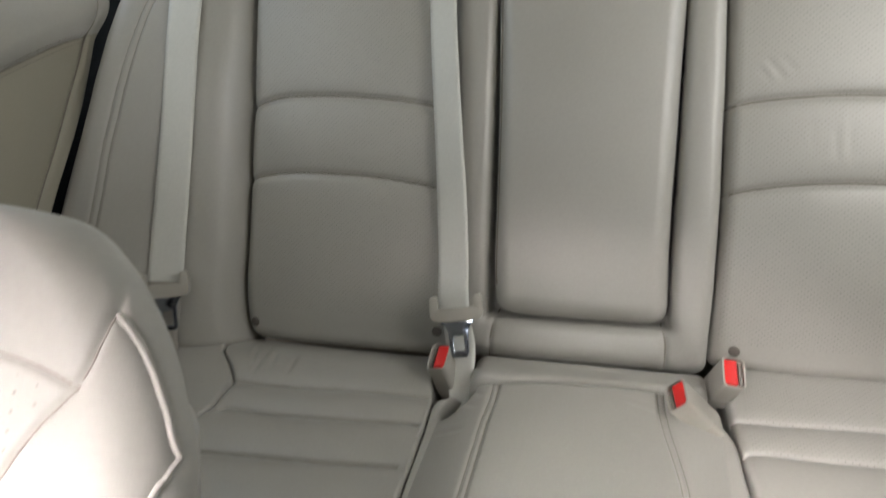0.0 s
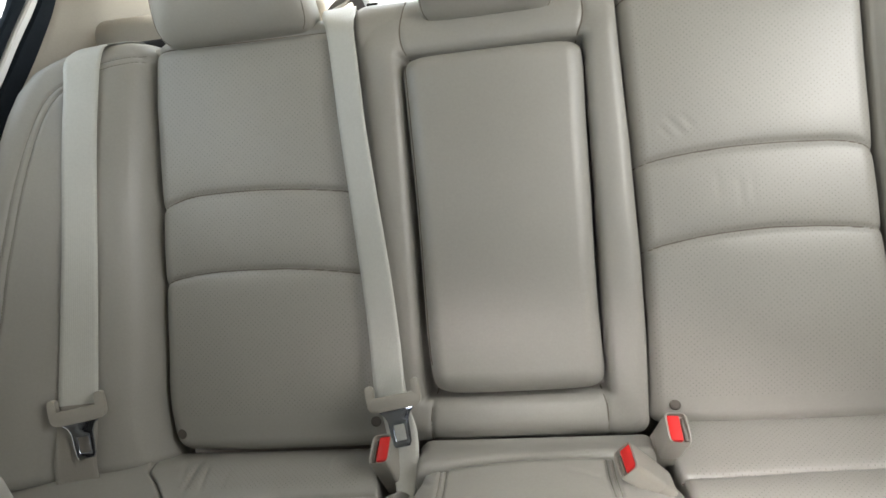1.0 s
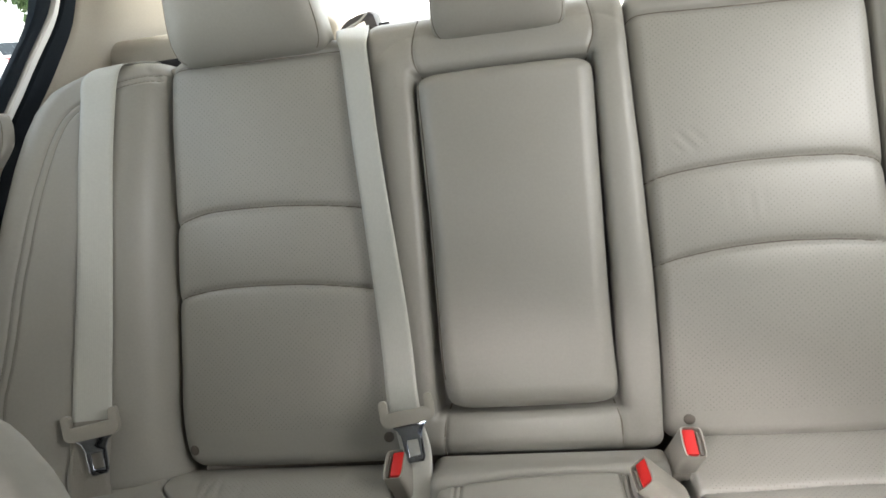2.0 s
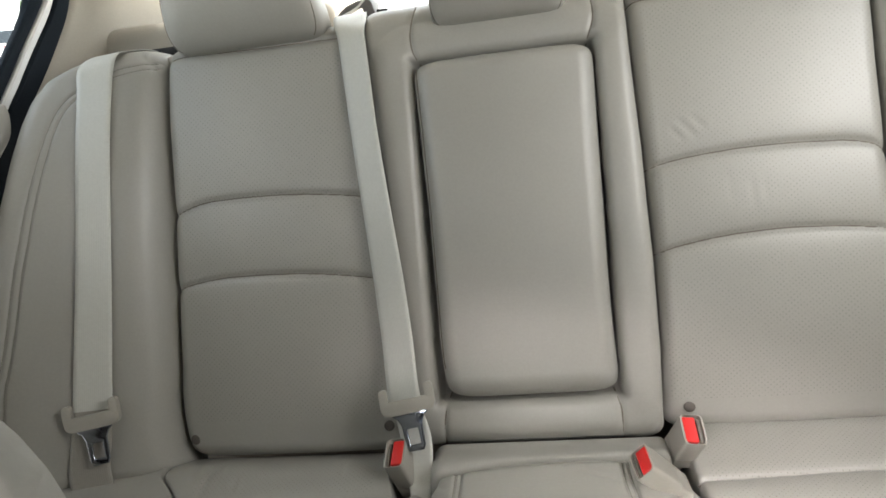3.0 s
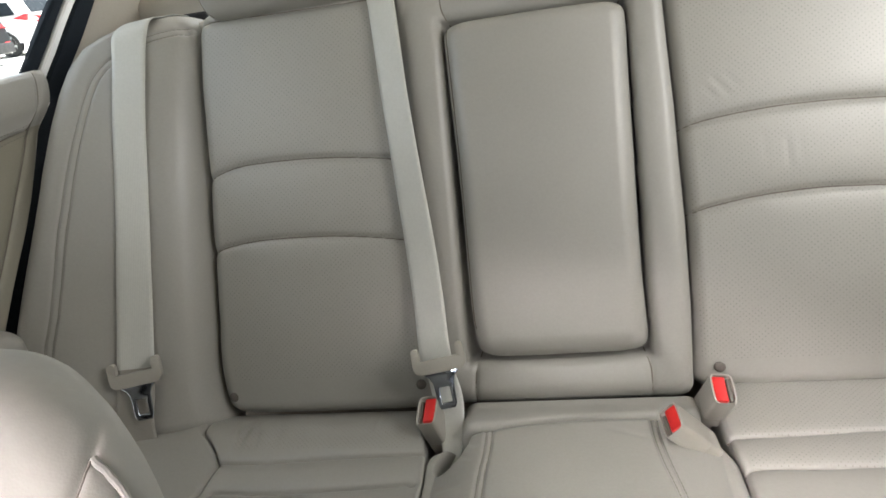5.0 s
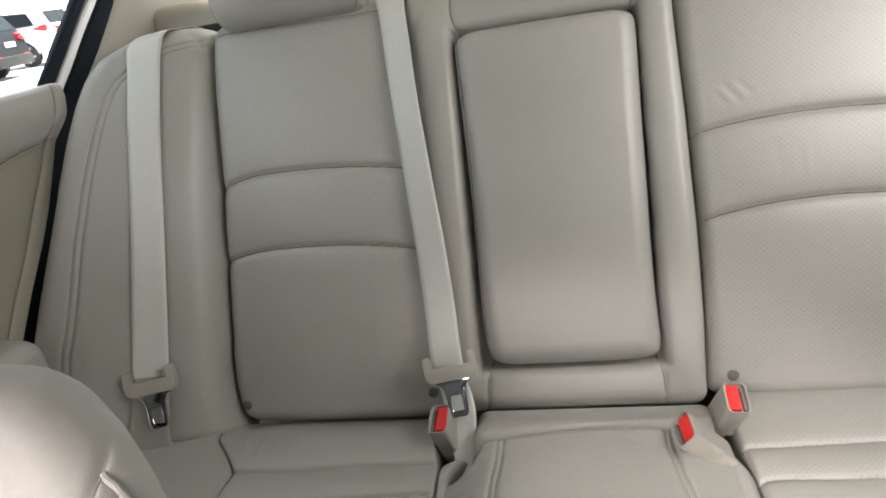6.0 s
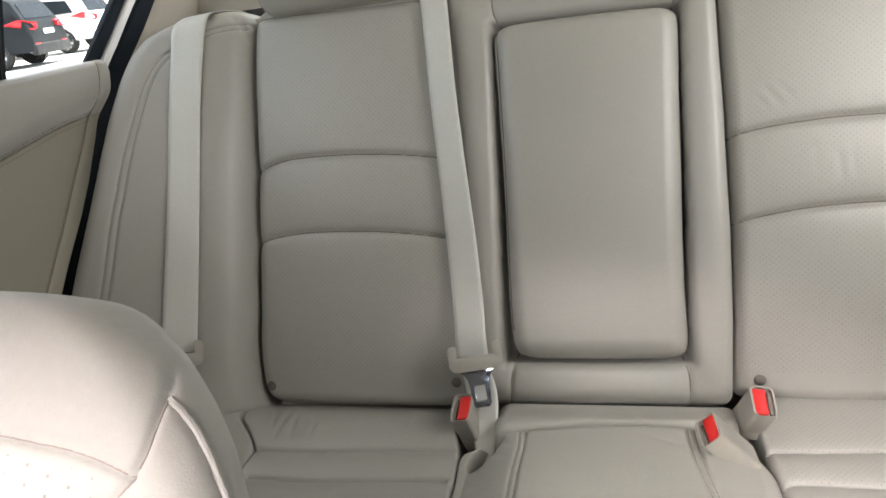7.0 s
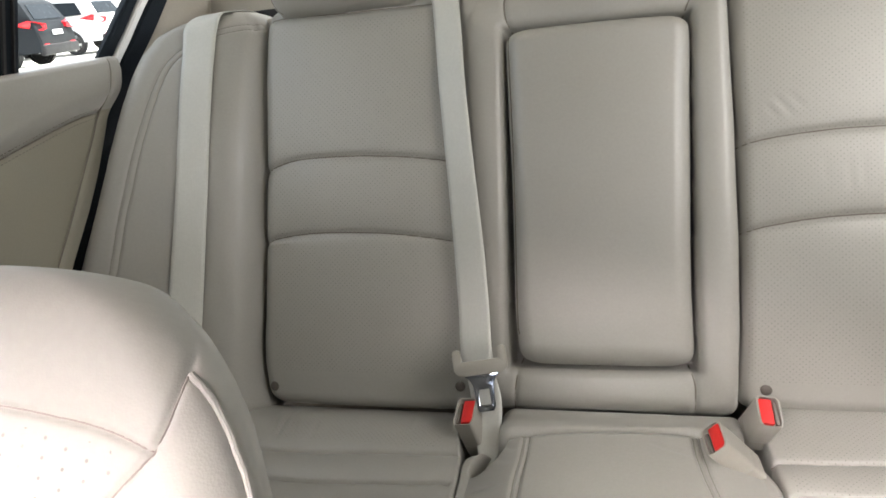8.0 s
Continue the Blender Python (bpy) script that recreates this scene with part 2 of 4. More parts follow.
class Pad:
    """An upholstered pad as a closed body over a frame (u across, v up, w out)."""

    def __init__(self, frame_m, left, right, v0, v1, top, rolls=(0.02, 0.02, 0.02, 0.02), corner=0.02, seams=(), depth=0.06, step_m=0.0024, puff=0.004, ends=0.6, crease=0.0045, tuck=0.0, wrinkles=(), soft=0.006, seam_w=0.0032, twin=0.0):
        self.seam_w, self.twin = seam_w, twin
        self.wrinkles = wrinkles
        self.m, self.top, self.rolls, self.seams, self.puff, self.crease = frame_m, top, rolls, [np.array(s, float) for s in seams], puff, crease
        nv = int((v1 - v0) / step_m) + 2
        v = v0 + (spaced(nv, ends) + 1) / 2 * (v1 - v0)
        a, b = curve(left, v, soft), curve(right, v, soft)
        near = np.minimum(v - v0, v1 - v)
        cut = corner - np.sqrt(np.clip(corner**2 - np.clip(corner - near, 0, None) ** 2, 0, None))
        a, b = a + cut, b - cut
        nu = int((b - a).max() / step_m) + 2
        s = (spaced(nu, ends) + 1) / 2
        self.U, self.V = a[:, None] + (b - a)[:, None] * s[None], np.repeat(v[:, None], nu, 1)
        self.du0, self.du1 = self.U - a[:, None], b[:, None] - self.U
        self.dv0, self.dv1 = self.V - v0, v1 - self.V
        self.depth, self.tuck = depth, tuck
        self.W = self.height()

    def height(self):
        w = self.top(self.U, self.V)
        l, r, b, t = self.rolls
        w = w - quarter(self.du0, l) - quarter(self.du1, r) - quarter(self.dv0, b) - quarter(self.dv1, t)
        for s in self.seams:
            d = from_line(self.U, self.V, s)
            w = w - self.puff * np.exp(-d / 0.014) - self.crease * np.exp(-((np.abs(d - self.twin) / self.seam_w) ** 1.5))
        for line, deep in self.wrinkles:
            p = np.array(line, float)
            mid, half = p.mean(0), np.linalg.norm(p[-1] - p[0]) / 2
            fade = np.clip(1 - (np.hypot(self.U - mid[0], self.V - mid[1]) / (half * 1.1)) ** 2, 0, 1)
            w = w - deep * fade * np.exp(-((from_line(self.U, self.V, p) / 0.004) ** 2))
        return w

    def build(self, name, parent, mats, perf=None, label=""):
        nv, nu = self.U.shape
        local = np.stack([self.U, self.V, self.W], -1).reshape(-1, 3)
        ring = np.r_[np.arange(nu), np.arange(1, nv) * nu + nu - 1, (nv - 1) * nu + np.arange(nu - 2, -1, -1), np.arange(nv - 2, 0, -1) * nu]
        skirt = local[ring].copy()
        skirt[:, 2] = skirt[:, 2].min() - self.depth
        mid = local[:, :2].mean(0)
        skirt[:, :2] -= self.tuck * np.sign(skirt[:, :2] - mid) * np.minimum(1, np.abs(skirt[:, :2] - mid) / 0.1)
        allv = np.vstack([local, skirt])
        m = np.array(self.m)
        world_v = allv @ m[:3, :3].T + m[:3, 3]
        i = np.arange(nv * nu).reshape(nv, nu)
        quads = np.stack([i[:-1, :-1], i[:-1, 1:], i[1:, 1:], i[1:, :-1]], -1).reshape(-1, 4)
        k, n0 = len(ring), nv * nu
        faces = quads.tolist() + [[int(ring[(j + 1) % k]), int(ring[j]), n0 + j, n0 + (j + 1) % k] for j in range(k)] + [list(range(n0 + k - 1, n0 - 1, -1))]
        index = np.zeros(len(faces), int)
        if perf is not None:
            c = allv[quads].mean(1)
            index[: len(quads)] = perf(c[:, 0], c[:, 1]).astype(int)
        return under(mesh(name, world_v, faces, mats, allv[:, :2], index), parent, label)

    def sewn(self, parent, r=0.0009, lift=0.0002, material=None, which=None, low=-9.0):
        """A thread or piping lying in each seam; the thread's dark colour carries crease shade."""
        for s in self.seams if which is None else [self.seams[k] for k in which]:
            inside = [q for q in s if self.U.min() < q[0] < self.U.max() and self.V.min() < q[1] < self.V.max()]
            d = [np.min((self.U - u) ** 2 + (self.V - v) ** 2) for u, v in inside]
            flat = np.array([(u, v, self.surface(u, v) + lift) for (u, v), e in zip(inside, d) if e < 0.0015**2 and self.surface(u, v) > low])
            if len(flat) > 6:
                w = np.r_[flat[0, 2], flat[0, 2], flat[:, 2], flat[-1, 2], flat[-1, 2]]
                flat[:, 2] = np.convolve(w, np.ones(5) / 5, "valid")
                part("seam" if material is None else "piping", tube_bm([self.m @ Vector(q) for q in flat], r, 8), material or seam_shade_thread, parent, "sewn seam darkened with crease shade" if material is None else "")

    def surface(self, u, v):
        """The height of the pad nearest to (u, v)."""
        k = np.argmin((self.U - u) ** 2 + (self.V - v) ** 2)
        return self.W.ravel()[k]


def tube_bm(points, r, sides=8):
    """A round tube along points."""
    bm = bmesh.new()
    pts = [Vector(p) for p in points]
    rings = []
    up = Vector((0.13, 0.2, 1))
    for i, p in enumerate(pts):
        t = (pts[min(i + 1, len(pts) - 1)] - pts[max(i - 1, 0)]).normalized()
        a = t.cross(up).normalized()
        b = t.cross(a)
        rings.append([bm.verts.new(p + r * (math.cos(x) * a + math.sin(x) * b)) for x in [2 * math.pi * j / sides for j in range(sides)]])
    for r0, r1 in zip(rings[:-1], rings[1:]):
        for j in range(sides):
            bm.faces.new((r0[j], r0[(j + 1) % sides], r1[(j + 1) % sides], r1[j]))
    bm.faces.new(rings[0][::-1])
    bm.faces.new(rings[-1])
    return bm


def stitches(name, pad, line, parent, off=0.0, pitch=0.0046, long=0.0036, r=0.0005):
    """A row of single stitches along a line on a pad, off metres beside it."""
    p = rounded(line, 12)
    d = np.gradient(p, axis=0)
    d /= np.linalg.norm(d, axis=1)[:, None] + 1e-9
    p = p + off * np.stack([-d[:, 1], d[:, 0]], 1)
    s = np.r_[0, np.cumsum(np.linalg.norm(np.diff(p, axis=0), axis=1))]
    verts, faces = [], []
    for a in np.arange(0.002, s[-1] - long, pitch):
        ends = []
        for q in (a, a + long / 2, a + long):
            u, v = np.interp(q, s, p[:, 0]), np.interp(q, s, p[:, 1])
            ends.append(pad.m @ Vector((u, v, pad.surface(u, v) + (0.0007 if q == a + long / 2 else 0.0001))))
        n = len(verts)
        side = (ends[2] - ends[0]).cross(pad.m.to_3x3() @ Vector((0, 0, 1))).normalized() * r
        lift = (pad.m.to_3x3() @ Vector((0, 0, 1))) * r
        for e in ends:
            verts += [e - side, e + lift, e + side]
        for j in (0, 3):
            faces += [[n + j, n + j + 1, n + j + 4, n + j + 3], [n + j + 1, n + j + 2, n + j + 5, n + j + 4]]
    return under(mesh(name, verts, faces, thread), parent, "beige stitching thread")


SEAT = Matrix(((1, 0, 0, 0), (0, math.sin(radians(21)), -math.cos(radians(21)), 0.8593), (0, math.cos(radians(21)), math.sin(radians(21)), 0.5444), (0, 0, 0, 1)))
CUSHION = Matrix.Translation((0, 0, 0.516))
FRONT = Matrix(((1, 0, 0, 0), (0, math.sin(radians(35)), -math.cos(radians(35)), 0.2182), (0, math.cos(radians(35)), math.sin(radians(35)), 0.9661), (0, 0, 0, 1)))
DOOR = Matrix(((0, 0, 1, -0.70), (1, 0, 0, 0), (0, 1, 0, 0), (0, 0, 0, 1)))

# ---- rear backrest ----
bench = thing("rear_bench", "beige leather rear bench with perforated panels and stowed middle armrest", "car seat", at=(0, 0.66, 0.25))
backrest = cushion = bench


def gentle(U, V, c, half, crown):
    return crown * (1 - np.clip(np.abs(U - c) / half, 0, 1) ** 2.4)


def panel(name, left, right, v0, v1, seam_sets, c, wrinkles=(), under_curl=0.006):
    p = Pad(SEAT, left, right, v0, v1, lambda U, V: 0.004 + gentle(U, V, c, 0.15, 0.006) + 0.004 * np.sin(np.clip((V + 0.03) / 0.56, 0, 1) * np.pi) - under_curl * step(0.13, -0.04, V),
            rolls=(0.018, 0.020, 0.020, 0.036), corner=0.018, seams=seam_sets, depth=0.08, step_m=0.002, wrinkles=wrinkles)
    p.sewn(backrest)
    p.build(name, backrest, [leather, leather_perf], lambda u, v: (v > 0.022) & (v < 0.52) & (np.abs(u - c) < 0.137))
    return p


GAP_LEFT = [(-0.04, -0.480), (-0.03, -0.4845), (-0.001, -0.4925), (0.03, -0.4955), (0.065, -0.4945), (0.10, -0.4905), (0.16, -0.4875), (0.235, -0.4852), (0.31, -0.4820), (0.376, -0.4810), (0.45, -0.4808), (0.53, -0.4770), (0.6, -0.475)]
GAP_RIGHT = [(-0.04, 0.1610), (0.032, 0.1631), (0.089, 0.1655), (0.146, 0.1658), (0.202, 0.1660), (0.27, 0.1642), (0.343, 0.1630), (0.413, 0.1600), (0.48, 0.1578), (0.524, 0.1570), (0.6, 0.156)]
s_l1 = rounded([(-0.491, 0.304), (-0.4774, 0.312), (-0.4503, 0.3214), (-0.423, 0.3266), (-0.379, 0.3282), (-0.336, 0.3275), (-0.2945, 0.3253), (-0.2536, 0.3215), (-0.206, 0.3147), (-0.16, 0.304)])
s_l2 = rounded([(-0.494, 0.2005), (-0.4793, 0.2073), (-0.458, 0.2138), (-0.4137, 0.2194), (-0.3706, 0.2201), (-0.3285, 0.2193), (-0.2872, 0.2169), (-0.2469, 0.2123), (-0.2012, 0.205), (-0.15, 0.193)])
s_lt = rounded([(-0.49, 0.527), (-0.4776, 0.5302), (-0.4616, 0.534), (-0.4267, 0.5348), (-0.34, 0.5315), (-0.17, 0.531)])
panel_left = panel("back_panel", [(v, u + 0.0025) for v, u in GAP_LEFT],
                   [(-0.04, -0.166), (0.1, -0.168), (0.3, -0.170), (0.6, -0.176)], -0.030, 0.555, [s_l1, s_l2, s_lt], -0.33)
s_r1 = rounded([(0.155, 0.307), (0.1642, 0.3113), (0.184, 0.3173), (0.2116, 0.3219), (0.2524, 0.3258), (0.2923, 0.3276), (0.3316, 0.3273), (0.3701, 0.3257), (0.4017, 0.3233), (0.4264, 0.3175), (0.4401, 0.3101), (0.455, 0.300)])
s_r2 = rounded([(0.155, 0.200), (0.1682, 0.2049), (0.1893, 0.2119), (0.21, 0.216), (0.2439, 0.2212), (0.2839, 0.2245), (0.3232, 0.2256), (0.3616, 0.224), (0.3994, 0.2211), (0.4412, 0.2145), (0.46, 0.209)])
s_rt = rounded([(0.15, 0.5175), (0.1594, 0.5219), (0.1703, 0.5256), (0.195, 0.526), (0.2295, 0.5237), (0.2974, 0.5206), (0.364, 0.519), (0.46, 0.5195)])
panel_right = panel("back_panel", [(v, u + 0.002) for v, u in GAP_RIGHT],
                    [(-0.04, 0.463), (0.1, 0.456), (0.215, 0.4475), (0.30, 0.4440), (0.41, 0.4425), (0.49, 0.4430), (0.6, 0.440)], -0.017, 0.566, [s_r1, s_r2, s_rt], 0.31,
                    [([(0.205, 0.372), (0.228, 0.345)], 0.0009), ([(0.222, 0.374), (0.240, 0.352)], 0.0006), ([(0.196, 0.362), (0.212, 0.343)], 0.0006), ([(0.285, 0.29), (0.288, 0.25)], 0.0004), ([(0.30, 0.295), (0.302, 0.255)], 0.0003), ([(0.26, 0.30), (0.262, 0.26)], 0.0003)], 0.018)


def centre_top(U, V):
    du = np.maximum(-0.1205 - U, U - 0.1135)
    dv = np.maximum(0.036 - V, V - 0.483)
    out = np.where((du > 0) & (dv > 0), np.hypot(np.maximum(du, 0), np.maximum(dv, 0)), np.maximum(du, dv)) + 0.0
    bar = 0.015 + 0.005 * np.sin(np.clip((out) / 0.05, 0, 1) * np.pi) ** 0.8
    bar = bar - 0.006 * step(-0.03, 0.03, dv - du)
    return np.where(out > 0, bar - quarter(np.maximum(out, 0), 0.012), -0.035 - 0 * U)


centre = Pad(SEAT, [(-0.04, -0.160), (0.1, -0.163), (0.3, -0.171), (0.6, -0.185)], [(v, u - 0.001) for v, u in GAP_RIGHT], -0.026, 0.568, centre_top,
             rolls=(0.012, 0.014, 0.030, 0.042), corner=0.02, depth=0.06, step_m=0.002, ends=0.1, puff=0.0015, crease=0.0025,
             seams=[rounded([(-0.1089, 0.0403), (-0.1139, 0.0105), (-0.118, -0.0271)]), rounded([(0.1049, 0.0379), (0.1102, 0.0199), (0.1108, 0.0021), (0.111, -0.03)]),
                    rounded([(-0.1114, 0.4818), (-0.1173, 0.4954), (-0.1193, 0.5108), (-0.1179, 0.5297), (-0.112, 0.56)]), rounded([(0.1043, 0.480), (0.1093, 0.4903), (0.1146, 0.5042), (0.116, 0.5223), (0.112, 0.555)])])
centre.sewn(backrest)
centre.build("centre_panel", backrest, leather)
arm = Pad(SEAT, [(0.03, -0.103), (0.06, -0.1085), (0.09, -0.112), (0.12, -0.1132), (0.2425, -0.1136), (0.302, -0.1145), (0.347, -0.1160), (0.40, -0.1174), (0.45, -0.1190), (0.5, -0.118)],
          [(0.03, 0.107), (0.0655, 0.1108), (0.094, 0.1098), (0.137, 0.1084), (0.207, 0.1086), (0.29, 0.1099), (0.376, 0.1106), (0.445, 0.1122), (0.5, 0.110)], 0.040, 0.479,
          lambda U, V: 0.026 + 0.007 * (1 - np.clip(np.abs(U + 0.004) / 0.11, 0, 1) ** 2), rolls=(0.024, 0.022, 0.030, 0.020), corner=0.016, depth=0.05, step_m=0.0020, puff=0.0, crease=0.0012,
          seams=[rounded([(-0.1065, 0.08), (-0.1085, 0.11), (-0.1095, 0.30), (-0.1135, 0.45), (-0.1125, 0.470)])])
arm.sewn(backrest)
arm.build("armrest", backrest, leather, label="plain beige leather folding armrest stowed upright")


def bolster_top(U, V):
    o = np.maximum(-U - 0.482, 0)
    h = 0.075 * (1 - np.exp(-o / 0.045)) + 0.06 * step(0.08, 0.24, o)
    return h * (1 - 0.45 * step(0.30, 0.56, V)) + 0.004


bol_seam = [(-0.674, 0.03), (-0.6693, 0.0958), (-0.6649, 0.1182), (-0.6589, 0.148), (-0.6525, 0.188), (-0.6445, 0.2435), (-0.6357, 0.290), (-0.6290, 0.330), (-0.6240, 0.364), (-0.6178, 0.404), (-0.6115, 0.436), (-0.6030, 0.462), (-0.5925, 0.478), (-0.5808, 0.4875), (-0.560, 0.5005), (-0.5355, 0.5132), (-0.5087, 0.5214), (-0.487, 0.527)]
bolster = Pad(SEAT, [(-0.12, -0.735), (0.02, -0.732), (0.127, -0.716), (0.173, -0.7046), (0.219, -0.693), (0.265, -0.682), (0.311, -0.6720), (0.358, -0.666), (0.406, -0.662), (0.4475, -0.657), (0.481, -0.649), (0.5095, -0.632), (0.5286, -0.606), (0.5446, -0.577), (0.557, -0.540)],
              [(v, u - 0.001) for v, u in GAP_LEFT], -0.045, 0.557, bolster_top,
              rolls=(0.03, 0.024, 0.02, 0.05), corner=0.02, seams=[rounded(bol_seam)], depth=0.10, step_m=0.0014, puff=0.0016, crease=0.0022, twin=0.0042, seam_w=0.0018,
              wrinkles=[([(-0.497, 0.545), (-0.484, 0.500)], 0.003), ([(-0.510, 0.548), (-0.486, 0.515)], 0.002)])
bolster.build("side_bolster", backrest, leather, label="plain beige leather side bolster with a double-stitched seam")
for off in (-0.0042, 0.0042):
    stitches("stitching", bolster, bol_seam, backrest, off)
bolster_r = Pad(SEAT, [(-0.12, 0.467), (0.02, 0.464), (0.215, 0.4515), (0.32, 0.4470), (0.575, 0.4460)],
                [(-0.12, 0.685), (0.02, 0.682), (0.239, 0.652), (0.351, 0.637), (0.444, 0.622), (0.515, 0.593), (0.547, 0.547), (0.575, 0.51)], -0.11, 0.575,
                lambda U, V: bolster_top(-U - 0.030, V), rolls=(0.010, 0.03, 0.02, 0.05), corner=0.02, depth=0.10, step_m=0.004)
bolster_r.build("side_bolster", backrest, leather)

for u, v, p in ((-0.4730, -0.0028, panel_left), (-0.192, 0.006, panel_left), (0.1945, 0.0125, panel_right)):
    bm = bmesh.new()
    w = p.surface(u, v)
    bmesh.ops.create_uvsphere(bm, u_segments=20, v_segments=8, radius=0.0072, matrix=SEAT @ Matrix.Translation((u, v, w)) @ Matrix.Diagonal((1, 1, 0.3, 1)))
    part("fixing_stud", bm, stud_plastic, backrest, "dark brown plastic fixing stud")


def headrest(u0, u1, v0, v1, w0, w1, lean=26):
    """A leather headrest: a rounded, slightly tapered cushion on two chrome posts."""
    n, k = 36, 28
    verts, faces = [], []
    c, hw, hv = (u0 + u1) / 2, (u1 - u0) / 2, (v1 - v0) / 2
    for i in range(k + 1):
        a = -math.pi / 2 + math.pi * i / k
        for j in range(n):
            b = 2 * math.pi * j / n
            cu = math.copysign(abs(math.cos(b)) ** 0.42, math.cos(b)) * abs(math.cos(a)) ** 0.15
            cw = math.copysign(abs(math.sin(b)) ** 0.6, math.sin(b)) * abs(math.cos(a)) ** 0.45
            sv = math.copysign(abs(math.sin(a)) ** 0.5, math.sin(a))
            taper = 1 - 0.26 * (sv + 1) / 2
            v = v0 + hv * (1 + sv)
            w = (w0 + w1) / 2 + cw * (w1 - w0) / 2 + math.tan(radians(lean)) * (v - v0)
            verts.append(SEAT @ Vector((c + cu * hw * taper, v, w)))
    for i in range(k):
        for j in range(n):
            faces.append([i * n + j, i * n + (j + 1) % n, (i + 1) * n + (j + 1) % n, (i + 1) * n + j])
    ob = under(mesh("headrest", verts, faces, leather), backrest, "beige leather rear headrest")
    for b in (radians(28), radians(152)):
        line = []
        for i in range(25):
            a = radians(-68 + 150 * i / 24)
            sv = math.copysign(abs(math.sin(a)) ** 0.5, math.sin(a))
            line.append(SEAT @ Vector((c + math.copysign(abs(math.cos(b)) ** 0.42, math.cos(b)) * abs(math.cos(a)) ** 0.15 * hw * (1 - 0.13 * (sv + 1)), v0 + hv * (1 + sv), (w0 + w1) / 2 + abs(math.sin(b)) ** 0.6 * abs(math.cos(a)) ** 0.45 * (w1 - w0) / 2 + math.tan(radians(lean)) * hv * (1 + sv))))
        part("seam", tube_bm(line, 0.0006, 6), seam_shade_thread, ob, "sewn seam darkened with crease shade")
    for du in (-0.05, 0.05):
        bm = tube_bm([SEAT @ Vector((c + du, v0 - 0.05, (w0 + w1) / 2 - 0.01)), SEAT @ Vector((c + du, v0 + 0.03, (w0 + w1) / 2 - 0.01))], 0.006, 10)
        part("headrest_post", bm, chrome, ob, "chrome headrest post")


headrest(-0.462, -0.228, 0.533, 0.700, -0.075, 0.045)
headrest(-0.096, 0.090, 0.522, 0.680, -0.065, 0.040)
headrest(0.195, 0.420, 0.540, 0.720, -0.075, 0.035)

# ---- rear cushion ----


def cush_top(U, V):
    return 0.010 - 0.03 * step(0.80, 0.90, V) + 0.012 * step(0.62, 0.42, V) + 0.0


cl_edge = [(0.36, -0.160), (0.58, -0.161), (0.656, -0.1640), (0.703, -0.1660), (0.732, -0.1685), (0.752, -0.1715), (0.786, -0.1800), (0.90, -0.186)]
WEDGE = [(0.36, -0.475), (0.62, -0.4590), (0.655, -0.4516), (0.6835, -0.4445), (0.719, -0.4430), (0.735, -0.4430), (0.757, -0.4566), (0.781, -0.4762), (0.7995, -0.4960), (0.83, -0.502), (0.93, -0.504)]
cush_left = Pad(CUSHION, WEDGE, cl_edge, 0.36, 0.885, cush_top,
                rolls=(0.005, 0.004, 0.06, 0.026), corner=0.012, depth=0.12, step_m=0.0017, puff=0.008, crease=0.0050, seam_w=0.0018, ends=0.2,
                wrinkles=[([(-0.432, 0.835), (-0.428, 0.755)], 0.0022), ([(-0.420, 0.83), (-0.405, 0.76)], 0.0015), ([(-0.455, 0.83), (-0.44, 0.78)], 0.002), ([(-0.382, 0.81), (-0.378, 0.76)], 0.0012), ([(-0.25, 0.84), (-0.245, 0.79)], 0.0008)],
                seams=[rounded([(-0.50, 0.742), (-0.4474, 0.7429), (-0.4196, 0.7426), (-0.3566, 0.744), (-0.2816, 0.7506), (-0.2222, 0.753), (-0.15, 0.756)]), rounded([(-0.4339, 0.6841), (-0.4226, 0.689), (-0.3691, 0.688), (-0.3325, 0.689), (-0.2622, 0.6947), (-0.2072, 0.6993), (-0.1871, 0.702), (-0.1755, 0.700)]),
                       rounded([(-0.440, 0.604), (-0.4118, 0.609), (-0.3443, 0.6138), (-0.2686, 0.6187), (-0.178, 0.6275)]), rounded([(-0.44, 0.53), (-0.28, 0.54), (-0.17, 0.55)])])
cush_left.sewn(cushion, 0.0010, 0.0008)
cush_left.build("cushion_panel", cushion, [leather, leather_perf], lambda u, v: (v > 0.765) & (v < 0.845) & (u > -0.44) & (u < -0.20))
cush_right = Pad(CUSHION, [(0.36, 0.198), (0.63, 0.1965), (0.66, 0.1955), (0.693, 0.1925), (0.724, 0.1920), (0.738, 0.1895), (0.767, 0.1875), (0.782, 0.1855), (0.84, 0.180), (0.90, 0.178)], [(0.36, 0.46), (0.62, 0.45), (0.75, 0.45), (0.80, 0.475), (0.90, 0.48)], 0.36, 0.91, lambda U, V: cush_top(U, V) + 0.03 * step(0.80, 0.90, V) + 0.003 * step(0.80, 0.86, V),
                 rolls=(0.008, 0.012, 0.06, 0.03), corner=0.02, depth=0.12, step_m=0.0018, puff=0.007, crease=0.0050, seam_w=0.0018, ends=0.2,
                 seams=[rounded([(0.15, 0.773), (0.1716, 0.7738), (0.196, 0.7741), (0.238, 0.776), (0.297, 0.780), (0.337, 0.783), (0.5, 0.790)]), rounded([(0.1926, 0.7165), (0.2077, 0.7215), (0.236, 0.7229), (0.262, 0.7215), (0.316, 0.7243), (0.5, 0.735)]), rounded([(0.20, 0.640), (0.34, 0.645), (0.5, 0.650)]),
                        rounded([(0.20, 0.56), (0.34, 0.565), (0.5, 0.57)])])
cush_right.sewn(cushion, 0.0009, 0.0008)
